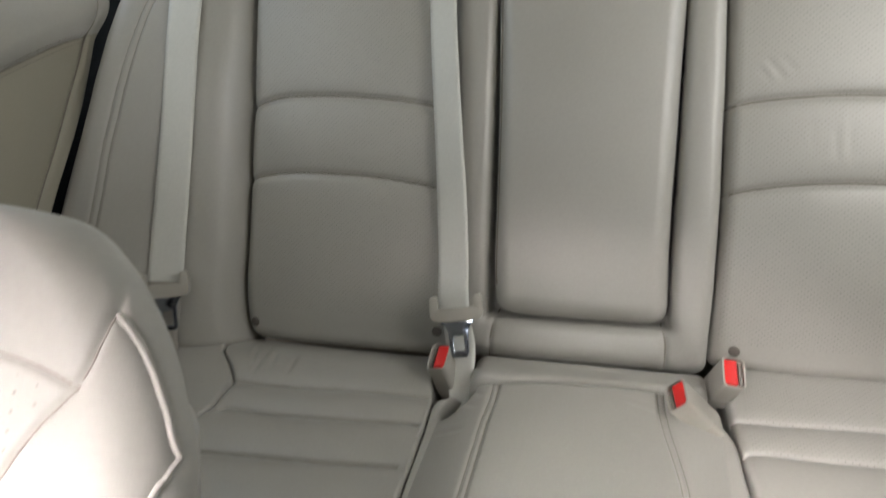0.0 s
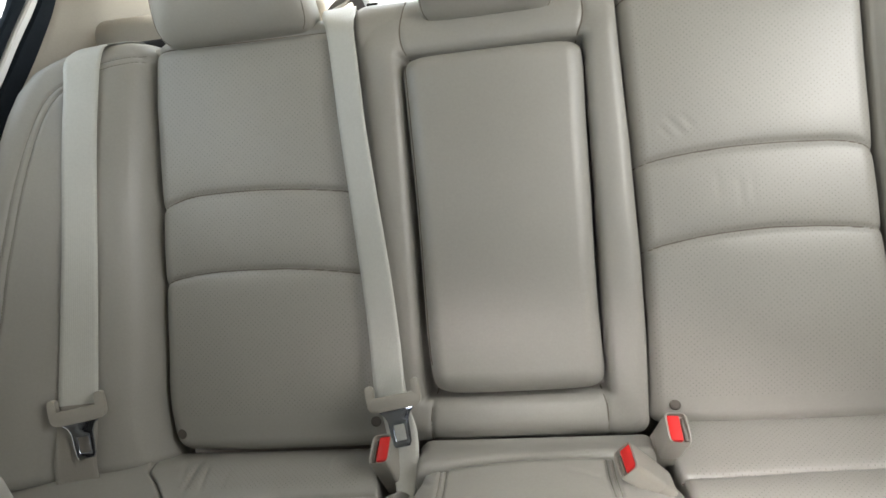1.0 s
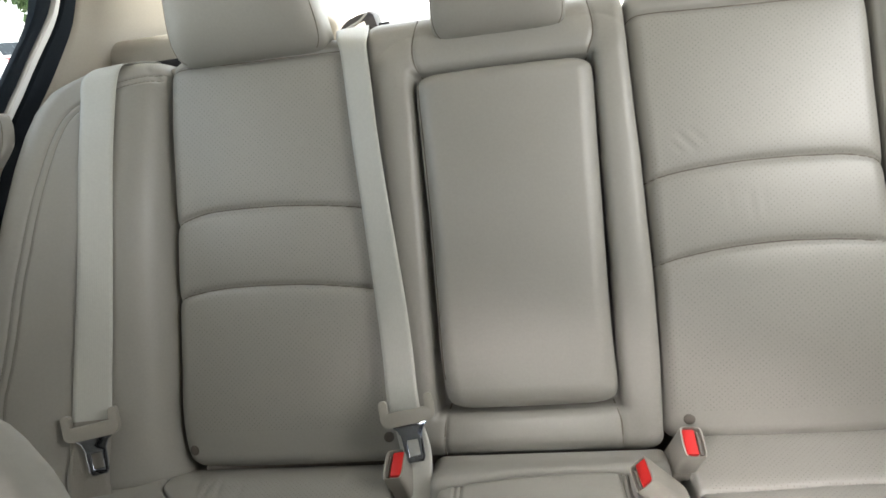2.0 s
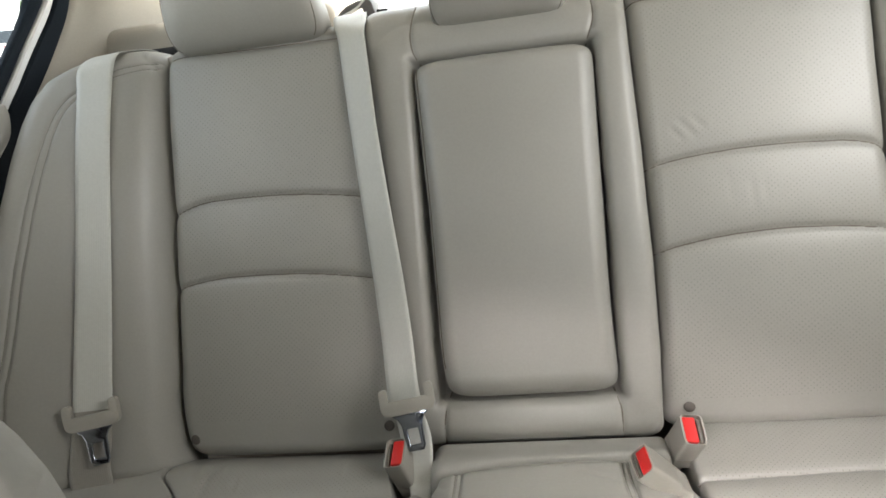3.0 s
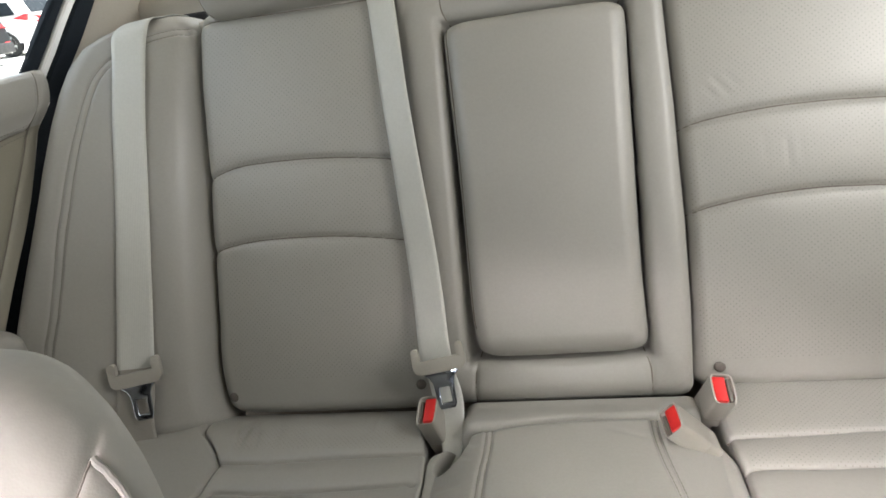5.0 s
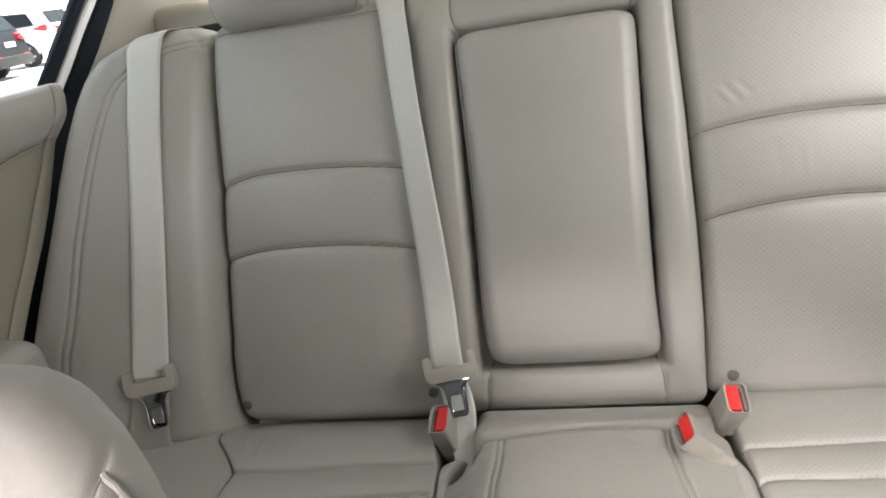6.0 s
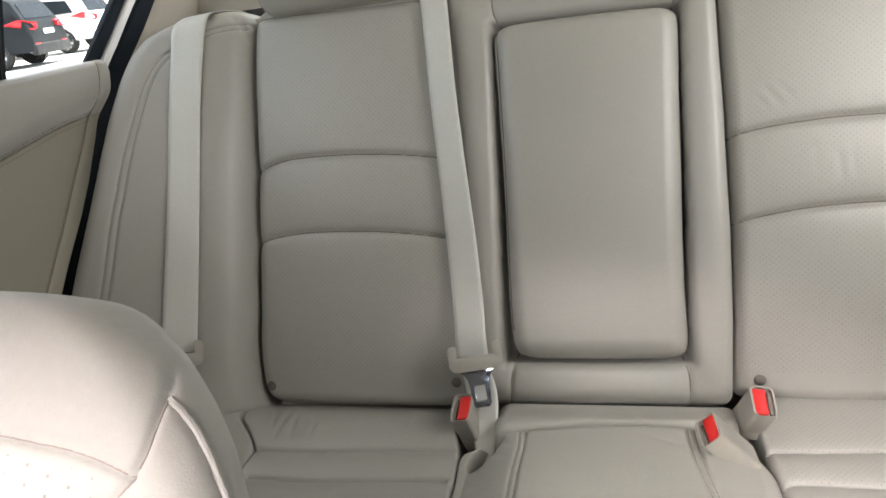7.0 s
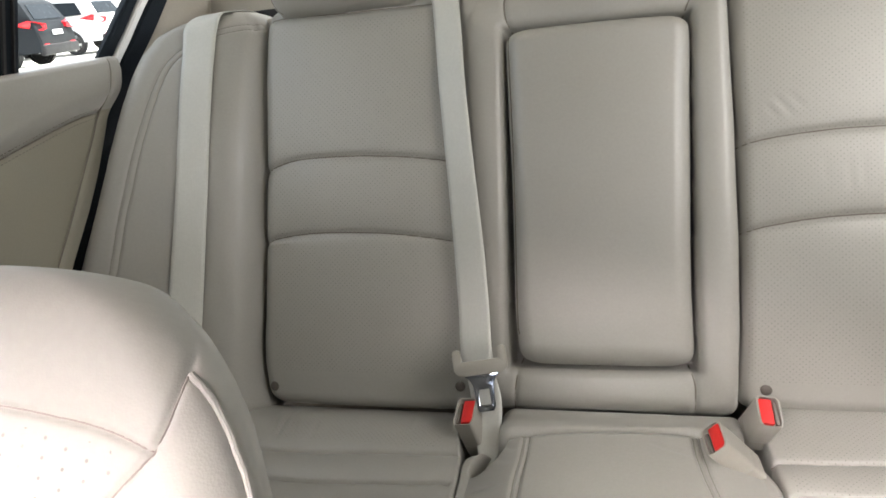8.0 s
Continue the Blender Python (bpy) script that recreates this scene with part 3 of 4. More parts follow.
cush_right.build("cushion_panel", cushion, [leather, leather_perf], lambda u, v: (v > 0.725) & (v < 0.88) & (u > 0.200) & (u < 0.44))
side_l = Pad(CUSHION, [(0.36, -0.715), (0.70, -0.712), (0.92, -0.71)], [(v, u - 0.0015) for v, u in WEDGE], 0.36, 0.93,
             lambda U, V: 0.008 + 0.014 * step(-0.46, -0.62, U), rolls=(0.03, 0.006, 0.05, 0.03), corner=0.012, depth=0.14, step_m=0.004)
side_l.build("side_cushion", cushion, leather)
side_r = Pad(CUSHION, [(0.36, 0.465), (0.75, 0.455), (0.80, 0.48), (0.93, 0.485)], [(0.36, 0.70), (0.93, 0.70)], 0.36, 0.93,
             lambda U, V: 0.012 + 0.035 * step(0.46, 0.62, U), rolls=(0.012, 0.03, 0.05, 0.03), corner=0.02, depth=0.14, step_m=0.006)
side_r.build("side_cushion", cushion, leather)
mid_seam_l = [(-0.088, 0.36), (-0.0884, 0.44), (-0.0889, 0.52), (-0.0893, 0.59), (-0.0896, 0.63), (-0.0897, 0.66), (-0.0899, 0.6916), (-0.0879, 0.7251), (-0.0886, 0.7614), (-0.091, 0.79)]
mid_seam_r = [(0.142, 0.36), (0.138, 0.44), (0.1335, 0.52), (0.1290, 0.59), (0.1258, 0.632), (0.1178, 0.673), (0.1106, 0.708), (0.1057, 0.746), (0.1045, 0.777), (0.104, 0.79)]


def mid_top(U, V):
    side = np.maximum(-0.092 - U, U - 0.113)
    dip = np.hypot((U + 0.134 - 0.3 * (V - 0.745)) * 1.7, V - 0.745)
    return 0.034 - 0.030 * np.clip(side / 0.06, 0, 1) ** 1.3 + 0.004 * step(0.0, -0.09, side) - 0.070 * step(0.036, 0.008, dip) - 1.3 * quarter(mid_rear(U) - V, 0.020)


def mid_rear(U):
    return 0.7745 + 0.075 * (U + 0.09)


cush_mid = Pad(CUSHION, [(0.36, -0.158), (0.58, -0.159), (0.656, -0.162), (0.703, -0.164), (0.732, -0.1665), (0.748, -0.1655), (0.760, -0.152), (0.775, -0.132), (0.80, -0.120)],
               [(0.36, 0.196), (0.62, 0.1945), (0.66, 0.1935), (0.693, 0.1905), (0.724, 0.1895), (0.738, 0.187), (0.76, 0.178), (0.775, 0.160), (0.80, 0.146)], 0.36, 0.790, mid_top,
               rolls=(0.004, 0.008, 0.06, 0.002), corner=0.012, depth=0.12, step_m=0.0014, seams=[mid_seam_l, mid_seam_r], puff=0.003, crease=0.0034, twin=0.0036, seam_w=0.0017,
               wrinkles=[([(-0.148, 0.685), (-0.112, 0.677)], 0.0016), ([(-0.135, 0.74), (-0.105, 0.715)], 0.001), ([(-0.125, 0.76), (-0.10, 0.735)], 0.0015), ([(0.05, 0.755), (0.115, 0.735)], 0.001)])
cush_mid.build("middle_cushion", cushion, leather, label="plain beige leather raised middle cushion with double stitching")
for line in (mid_seam_l, mid_seam_r):
    for off in (-0.0036, 0.0036):
        stitches("stitching", cush_mid, line, cushion, off)
roll_mid = Pad(CUSHION, [(0.78, -0.128), (0.90, -0.136)], [(0.78, 0.160), (0.90, 0.162)], 0.766, 0.846, lambda U, V: 0.028 - 0.009 * step(0.790, 0.832, V) - 1.4 * quarter(V - mid_rear(U) + 0.001, 0.014),
               rolls=(0.02, 0.012, 0.002, 0.015), corner=0.010, depth=0.10, step_m=0.0022)
roll_mid.build("rear_roll", cushion, leather)
part("seat_base", box_bm((1.40, 0.56, 0.18), Matrix.Translation((-0.01, 0.66, 0.32)), 0.02), carpet, cushion)

# ---- front seat ----
front = thing("front_seat", "pale beige leather front seat with piped shoulder seams and perforated middle", "car seat", at=(-0.31, 0.10, 0.25))
f_main = [(-0.116, 0.0270), (-0.1078, 0.0228), (-0.1018, 0.0185), (-0.0955, 0.0126), (-0.0918, 0.0062), (-0.0903, 0.0012), (-0.0901, -0.0061), (-0.0905, -0.0116), (-0.0915, -0.0163), (-0.0943, -0.0222), (-0.0990, -0.0280), (-0.1042, -0.0338), (-0.1131, -0.0476), (-0.126, -0.075), (-0.136, -0.12), (-0.140, -0.30), (-0.140, -0.49)]
f_hor = [(-0.31, -0.006), (-0.22, -0.0085), (-0.17, -0.0103), (-0.1469, -0.0115), (-0.1384, -0.0123), (-0.128, -0.0137), (-0.118, -0.0150), (-0.108, -0.0172), (-0.0997, -0.0199), (-0.0943, -0.0221)]
f_pipe = [(-0.0901, 0.0001), (-0.0861, -0.0034), (-0.0828, -0.0072), (-0.0780, -0.0143), (-0.0738, -0.0224), (-0.0698, -0.0312), (-0.0675, -0.0372), (-0.0666, -0.0402)]
f_low = [(-0.0666, -0.0402), (-0.0672, -0.0453), (-0.0684, -0.050), (-0.074, -0.075), (-0.078, -0.11), (-0.08, -0.2)]
f_edge = [(-0.50, -0.0532), (-0.30, -0.0532), (-0.12, -0.0572), (-0.048, -0.0632), (-0.035, -0.0664), (-0.025, -0.0703), (-0.015, -0.0744), (-0.0075, -0.0786), (0.0, -0.0836), (0.006, -0.0883), (0.011, -0.0926), (0.016, -0.0983), (0.0233, -0.108), (0.0287, -0.118), (0.0319, -0.128), (0.0342, -0.140), (0.0358, -0.155), (0.0364, -0.175)]
front_pad = Pad(FRONT, [(v, -0.62 - u) for v, u in f_edge], f_edge, -0.12, 0.0364, lambda U, V: 0.0065 + 0.0 * U,
                rolls=(0.022, 0.022, 0.004, 0.022), corner=0.004, seams=[rounded(f_main), rounded(f_hor), rounded(f_pipe), rounded(f_low)], depth=0.07, step_m=0.0009, puff=0.0008, crease=0.0016, tuck=0.060, soft=0.0015, ends=0.2, seam_w=0.0010)
front_pad.sewn(front, 0.0012, 0.0009, worn_leather, (2, 3))
front_pad.sewn(front, 0.00032, 0.0001, pale_thread, (0, 1), low=-0.0040)
front_pad.build("backrest", front, [worn_leather, leather_front], lambda u, v: (v < np.interp(u, [-0.31, -0.17, -0.13, -0.11, -0.096], [-0.011, -0.0145, -0.0175, -0.0210, -0.027])) & (u < np.interp(v, [-0.5, -0.12, -0.048, -0.034, -0.022], [-0.145, -0.141, -0.1175, -0.1085, -0.098])))
lower_front = Pad(FRONT, [(v, -0.62 - u) for v, u in f_edge], f_edge, -0.52, -0.1205, lambda U, V: 0.0065 + 0.0 * U, rolls=(0.022, 0.022, 0.05, 0.004), corner=0.004, seams=[[(-0.138, -0.10), (-0.140, -0.50)]], depth=0.07, step_m=0.004, puff=0.001, crease=0.001, tuck=0.060)
lower_front.build("lower_backrest", front, worn_leather)
part("seat_base", box_bm((0.46, 0.50, 0.20), Matrix.Translation((-0.31, -0.25, 0.36)), 0.04), leather, front)

# ---- belts ----
def ribbon(name, rows, parent, label="", thick=0.0014, cols=9, material=None):
    """Webbing from rows of a left and a right edge point."""
    L = rounded([r[0] for r in rows], 8)
    R = rounded([r[1] for r in rows], 8)
    n = len(L)
    s = np.r_[0, np.cumsum(np.linalg.norm(np.diff(L, axis=0), axis=1))]
    verts, uvs, faces = [], [], []
    for i in range(n):
        t = L[min(i + 1, n - 1)] - L[max(i - 1, 0)]
        out = np.cross(R[i] - L[i], t)
        out /= np.linalg.norm(out) + 1e-9
        for face in (1, -1):
            for j in range(cols):
                f = j / (cols - 1)
                verts.append(L[i] * (1 - f) + R[i] * f + out * face * thick / 2 * (0.4 if j in (0, cols - 1) else 1))
                uvs.append((f * 0.048, s[i]))
    k = 2 * cols
    for i in range(n - 1):
        for j in range(cols - 1):
            faces.append([i * k + j, i * k + j + 1, (i + 1) * k + j + 1, (i + 1) * k + j])
            faces.append([i * k + cols + j + 1, i * k + cols + j, (i + 1) * k + cols + j, (i + 1) * k + cols + j + 1])
        faces.append([i * k + cols, i * k, (i + 1) * k, (i + 1) * k + cols])
        faces.append([i * k + cols - 1, i * k + k - 1, (i + 1) * k + k - 1, (i + 1) * k + cols - 1])
    return under(mesh(name, verts, faces, material or webbing, uvs), parent, label)


def on(u, v, w):
    return tuple(SEAT @ Vector((u, v, w)))


def latch_plate(m, parent):
    """The plastic-clad slotted bar and the chrome tongue of a belt; m: u along the bar, v up the belt, w out."""
    half = [(0.0, -0.0165), (0.024, -0.0165), (0.0315, -0.0150), (0.0358, -0.0105), (0.0370, -0.004), (0.0370, 0.012), (0.0362, 0.0175), (0.0335, 0.0200), (0.0290, 0.0198), (0.0262, 0.0170), (0.0257, 0.011), (0.0255, 0.0048), (0.0243, 0.0030), (0.0, 0.0028)]
    out = rounded(half + [(-x, y) for x, y in half[-2:0:-1]] + half[:1], 4)[:-1]
    bm = prism_bm([(x, y, 0) for x, y in out], (0, 0, -0.0055), (0, 0, 0.0055), 0.0026)
    bmesh.ops.transform(bm, matrix=m, verts=bm.verts[:])
    ob = part("latch_plate", bm, beige_plastic, parent, "beige plastic clad latch plate")
    o = [(-0.027, -0.012), (-0.0235, -0.0185), (-0.0185, -0.0225), (-0.0145, -0.031), (-0.0132, -0.061), (-0.0100, -0.067), (0.0100, -0.067), (0.0132, -0.061), (0.0145, -0.031), (0.0185, -0.0225), (0.0235, -0.0185), (0.027, -0.012)]
    i = [(-0.0072, -0.037), (-0.0072, -0.058), (0.0072, -0.058), (0.0072, -0.037)]
    bm = bmesh.new()
    for z in (-0.0016, 0.0016):
        a = [bm.verts.new((x, y, z)) for x, y in o]
        b = [bm.verts.new((x, y, z)) for x, y in i]
        es = [bm.edges.new((a[j], a[(j + 1) % len(a)])) for j in range(len(a))] + [bm.edges.new((b[j], b[(j + 1) % 4])) for j in range(4)]
        bmesh.ops.triangle_fill(bm, use_beauty=True, edges=es)
        if z < 0:
            lo = (a, b)
        else:
            for p, q in ((lo[0], a), (lo[1], b)):
                for j in range(len(p)):
                    bm.faces.new((p[j], p[(j + 1) % len(p)], q[(j + 1) % len(p)], q[j]))
    bmesh.ops.recalc_face_normals(bm, faces=bm.faces[:])
    bmesh.ops.bevel(bm, geom=[e for e in bm.edges if e.calc_face_angle(0) > 1.2], offset=0.0011, segments=3, profile=0.5, affect="EDGES")
    bmesh.ops.transform(bm, matrix=m, verts=bm.verts[:])
    part("tongue", bm, chrome, ob, "chrome steel tongue with a slot")


belt = thing("seat_belt", "pale grey beige seat belt hanging unbuckled over the outer bolster", "seat belt", "rear seat belts", at=on(-0.57, 0.3, 0.06))
low_a, low_b = bolster.surface(-0.600, 0.0) + 0.006, bolster.surface(-0.550, 0.0) + 0.006
rows = [(on(-0.610, -0.085, low_a), on(-0.562, -0.085, low_b)), (on(-0.604, -0.05, low_a), on(-0.555, -0.05, low_b))]
for v, a, b in ((-0.015, -0.604, -0.557), (0.015, -0.600, -0.5535), (0.06, -0.5955, -0.5500), (0.16, -0.5880, -0.5440), (0.265, -0.5795, -0.5380), (0.40, -0.5772, -0.5350), (0.48, -0.579, -0.5340), (0.52, -0.579, -0.533), (0.542, -0.575, -0.528), (0.553, -0.570, -0.523)):
    w, wb = bolster.surface(a, v) + 0.003, bolster.surface(b, v) + 0.003
    gap = max(bolster.surface(a + f * (b - a), v) - w - f * (wb - w) for f in (0.15, 0.3, 0.5, 0.7, 0.85))
    rows.append((on(a, v, w + max(0, gap) + 0.002), on(b, v, wb + max(0, gap) + 0.002)))
rows += [(on(-0.568, 0.561, -0.020), on(-0.519, 0.561, -0.022)), (on(-0.564, 0.565, -0.050), on(-0.514, 0.565, -0.050)), (on(-0.564, 0.558, -0.068), on(-0.512, 0.558, -0.068)), (on(-0.564, 0.545, -0.078), on(-0.512, 0.545, -0.078))]
ribbon("lap_webbing", rows[:5], belt, "lap part of the webbing with shade in its darker colour", material=shaded_webbing)
ribbon("webbing", rows[4:], belt)
w_l = bolster.surface(-0.57, 0.05) + 0.010
latch_plate(SEAT @ pose(-0.5676, 0.0545, w_l + 0.006) @ pose(0, 0, 0, 0, 14, 8) @ Matrix.Scale(0.95, 4), belt)

belt_c = thing("seat_belt", "pale grey beige centre seat belt lying slanted over the backrest", "seat belt", "rear seat belts", at=on(-0.19, 0.3, 0.03))
rows = []
for v, a, b in ((0.036, -0.1800, -0.1340), (0.07, -0.1825, -0.1385), (0.12, -0.1860, -0.1425), (0.20, -0.1915, -0.1490), (0.30, -0.1990, -0.1590), (0.40, -0.2065, -0.1680), (0.48, -0.2125, -0.1735), (0.525, -0.2165, -0.1765)):
    w = 0.030 - 0.008 * step(0.40, 0.53, v) + 0.016 * step(0.16, 0.03, v)
    rows.append((on(a, v, w - 0.008), on(b, v, w + 0.004)))
rows += [(on(-0.224, 0.549, 0.004), on(-0.178, 0.549, 0.004)), (on(-0.229, 0.569, -0.026), on(-0.184, 0.570, -0.026)), (on(-0.232, 0.573, -0.060), on(-0.192, 0.577, -0.060)), (on(-0.232, 0.570, -0.10), on(-0.194, 0.574, -0.10))]
ribbon("webbing", rows, belt_c)
ribbon("webbing", [(on(-0.180, 0.045, 0.026), on(-0.143, 0.045, 0.034)), (on(-0.170, 0.0, 0.033), on(-0.129, 0.0, 0.036)), (on(-0.160, -0.05, 0.050), on(-0.128, -0.05, 0.054)), (on(-0.149, -0.09, 0.082), on(-0.133, -0.09, 0.087)), (on(-0.145, -0.15, 0.10), on(-0.136, -0.15, 0.10))], belt_c)
latch_plate(SEAT @ pose(-0.153, 0.048, 0.050) @ pose(0, 0, 0, -6, 6, 8) @ Matrix.Scale(0.93, 4), belt_c)


def buckle(tip, axis, wide, size=(0.027, 0.043, 0.068), slot=1, sleeve=0.07, foot=0.90):
    """A belt buckle: a tapered beige housing with a red push button and a slot in its end, on a sleeve. tip: the middle of its end; axis: out of the end; wide: along the end."""
    a = Vector(axis).normalized()
    y = (Vector(wide) - a * Vector(wide).dot(a)).normalized()
    x = y.cross(a)
    m = Matrix.Translation(tip) @ Matrix((x, y, a)).transposed().to_4x4()
    sx, sy, sz = size
    root = thing("seat_belt_buckle", "beige plastic seat belt buckle with a red release button", "buckle", "rear seat belt buckles", at=tuple(m @ Vector((0, 0, -sz))))
    bm = bmesh.new()
    rings = []
    for z, k, cut in ((-sz, foot, 1), (-sz * 0.74, foot * 0.5 + 0.49, 1), (-sz * 0.72, foot * 0.5 + 0.465, 1), (-sz * 0.70, foot * 0.5 + 0.49, 1), (-0.006, 1.0, 1), (0.0, 0.97, 1), (0.0, 0.86, 0), (-0.007, 0.84, 0)):
        rx, ry = sx / 2 * k, sy / 2 * k
        if not cut:
            rx, ry = sx / 2 * k - 0.0006, sy / 2 * k + 0.0015
        ring = []
        for j in range(32):
            b = 2 * math.pi * j / 32
            ring.append(bm.verts.new((rx * math.copysign(abs(math.cos(b)) ** 0.35, math.cos(b)), ry * math.copysign(abs(math.sin(b)) ** 0.35, math.sin(b)), z)))
        rings.append(ring)
    for r0, r1 in zip(rings[:-1], rings[1:]):
        for j in range(32):
            bm.faces.new((r0[j], r0[(j + 1) % 32], r1[(j + 1) % 32], r1[j]))
    bm.faces.new(rings[0][::-1])
    bm.faces.new(rings[-1])
    bmesh.ops.transform(bm, matrix=m, verts=bm.verts[:])
    part("housing", bm, beige_plastic, root)
    bm = box_bm((sx * 0.56, sy * 0.80, 0.012), Matrix.Translation((slot * sx * 0.13, 0, -0.0045)), 0.002)
    for v in bm.verts:
        v.co.z -= 0.0035 * math.cos(v.co.y / sy * math.pi) if v.co.z > -0.004 else 0
    bmesh.ops.transform(bm, matrix=m, verts=bm.verts[:])
    part("release_button", bm, red_plastic, root, "red release button")
    # Dark strip painted as the shade inside the slot.
    bm = box_bm((sx * 0.14, sy * 0.74, 0.004), Matrix.Translation((-slot * sx * 0.31, 0, -0.0055)), 0.0008)
    bmesh.ops.transform(bm, matrix=m, verts=bm.verts[:])
    part("tongue_slot", bm, slot_shade, root, "slot for the tongue, its shade put into the colour")
    bm = box_bm((sx * 0.66, sy * 0.72, sleeve), Matrix.Translation((0, 0, -sz - sleeve / 2 + 0.002)), 0.004)
    bmesh.ops.transform(bm, matrix=m, verts=bm.verts[:])
    part("sleeve", bm, beige_plastic, root)


buckle((-0.170, 0.792, 0.558), (-0.124, -0.306, 0.942), (0.0, 0.9, 0.33))
buckle((0.1195, 0.746, 0.569), (-0.66, -0.16, 0.73), (-0.20, 0.95, 0.2), size=(0.027, 0.041, 0.066), slot=1, sleeve=0.012)
buckle((0.186, 0.801, 0.569), (0.23, -0.46, 0.857), (0.06, 0.62, 0.78), size=(0.028, 0.039, 0.062), slot=-1, foot=1.0)

# ---- door and window ----
door = thing("door_1", "beige leather trimmed rear door with a stitched armrest line, closed", "car door", kind="structure", at=(-0.72, 0.6, 0.4))
d_edge = [(0.30, 0.46), (0.45, 0.53), (0.60, 0.635), (0.727, 0.7577), (0.7726, 0.7980), (0.825, 0.8480), (0.8626, 0.8800), (0.9087, 0.9140), (0.9423, 0.9380), (0.982, 0.9640), (1.003, 0.9730), (1.03, 0.974)]
d_mid = [(0.10, 0.835), (0.40, 0.872), (0.62, 0.907), (0.727, 0.9265), (0.7728, 0.9340), (0.826, 0.9420), (0.870, 0.9475), (0.923, 0.950)]


def door_top(U, V):
    line = np.interp(U, [q[0] for q in d_mid], [q[1] for q in d_mid])
    return 0.010 + 0.016 * step(-0.012, 0.03, V - line) - 0.003 * step(0.985, 1.02, V)


door_pad = Pad(DOOR, [(0.30, -0.35), (1.03, -0.35)], d_edge, 0.30, 1.021, door_top, rolls=(0.02, 0.006, 0.02, 0.007), corner=0.006,
               seams=[rounded([(0.60, 0.59), (0.70, 0.697), (0.7696, 0.775), (0.8083, 0.8165), (0.8516, 0.867), (0.9040, 0.9272), (0.9336, 0.970), (0.9510, 1.004), (0.953, 1.018)]), rounded(d_mid)], depth=0.05, step_m=0.0032, puff=0.002, crease=0.003)
door_pad.sewn(door)
door_pad.build("door_panel", door, [leather, door_leather], lambda u, v: v < np.interp(u, [q[0] for q in d_mid], [q[1] for q in d_mid]))
for off in (-0.006, 0.006):
    stitches("stitching", door_pad, d_mid, door, off, pitch=0.006)
arm_pad = Pad(DOOR, [(0.60, 0.05), (0.76, 0.05)], [(0.60, 0.740), (0.76, 0.742)], 0.620, 0.747, lambda U, V: 0.062 + 0 * U, rolls=(0.03, 0.03, 0.03, 0.025), corner=0.03, depth=0.03, step_m=0.004)
arm_pad.build("door_armrest", door, leather, label="beige leather door armrest")


def win(y, z, inward=0.0):
    """A point of the leaning window plane."""
    return Vector((-0.70 + 0.35 * (z - 1.004) + inward, y, z))


GLASS_EDGE = [(0.95, 0.885), (0.985, 0.920), (1.0223, 0.9516), (1.055, 0.981), (1.0737, 0.9965), (1.0978, 1.0165), (1.1225, 1.0365), (1.1405, 1.0475), (1.1623, 1.056), (1.32, 1.08)]
FRAME_FRONT = [(0.95, 0.935), (0.98, 0.957), (1.0166, 0.9826), (1.0304, 0.992), (1.0534, 1.0108), (1.0895, 1.036), (1.125, 1.065), (1.1435, 1.0795), (1.1623, 1.087), (1.32, 1.115)]
FRAME_BACK = [(0.84, 0.86), (0.95, 0.948), (0.98, 0.972), (1.0141, 0.997), (1.0346, 1.0153), (1.0591, 1.0320), (1.088, 1.0545), (1.1203, 1.082), (1.1282, 1.0865), (1.1471, 1.0955), (1.1622, 1.098), (1.32, 1.126)]
JAMB_BACK = [(0.84, 0.955), (0.9605, 1.022), (0.9925, 1.0405), (1.0173, 1.0635), (1.0465, 1.088), (1.080, 1.1125), (1.1155, 1.1355), (1.1383, 1.1445), (1.1621, 1.1475), (1.32, 1.18)]


def strip(name, front, back, z0, z1, inward, thick, material, parent, label="", off=(0.0, 0.0)):
    """A bar in the window plane between two edges, each a line of (z, y)."""
    bm = bmesh.new()
    rings = []
    for z in np.linspace(z0, z1, 24):
        y0, y1 = curve(front, z) + off[0], curve(back, z) + off[1]
        m = (y1 - y0) * 0.16
        rings.append([bm.verts.new(win(y, z, d)) for y, d in ((y0, inward - thick), (y0, inward - 0.003), (y0 + m, inward), (y1 - m, inward), (y1, inward - 0.003), (y1, inward - thick))])
    for a, b in zip(rings[:-1], rings[1:]):
        for k in range(6):
            bm.faces.new((a[k], a[(k + 1) % 6], b[(k + 1) % 6], b[k]))
    bm.faces.new(rings[0])
    bm.faces.new(rings[-1][::-1])
    bmesh.ops.recalc_face_normals(bm, faces=bm.faces[:])
    return part(name, bm, material, parent, label)


strip("glass_run", GLASS_EDGE, FRAME_FRONT, 0.96, 1.31, 0.000, 0.007, rubber, door, "black rubber glass run")
strip("window_frame", FRAME_FRONT, FRAME_BACK, 0.96, 1.31, 0.005, 0.03, white_paint, door, "white painted window frame")
BAR = [(0.95, 0.7555), (1.32, 0.767)]
strip("division_bar", BAR, BAR, 0.96, 1.31, 0.004, 0.015, rubber, door, "black window division bar", (0.0, 0.046))
strip("division_groove", BAR, BAR, 0.96, 1.31, 0.007, 0.01, black_plastic, door, "", (0.016, 0.022))
strip("division_groove", BAR, BAR, 0.96, 1.31, 0.007, 0.01, black_plastic, door, "", (0.032, 0.036))
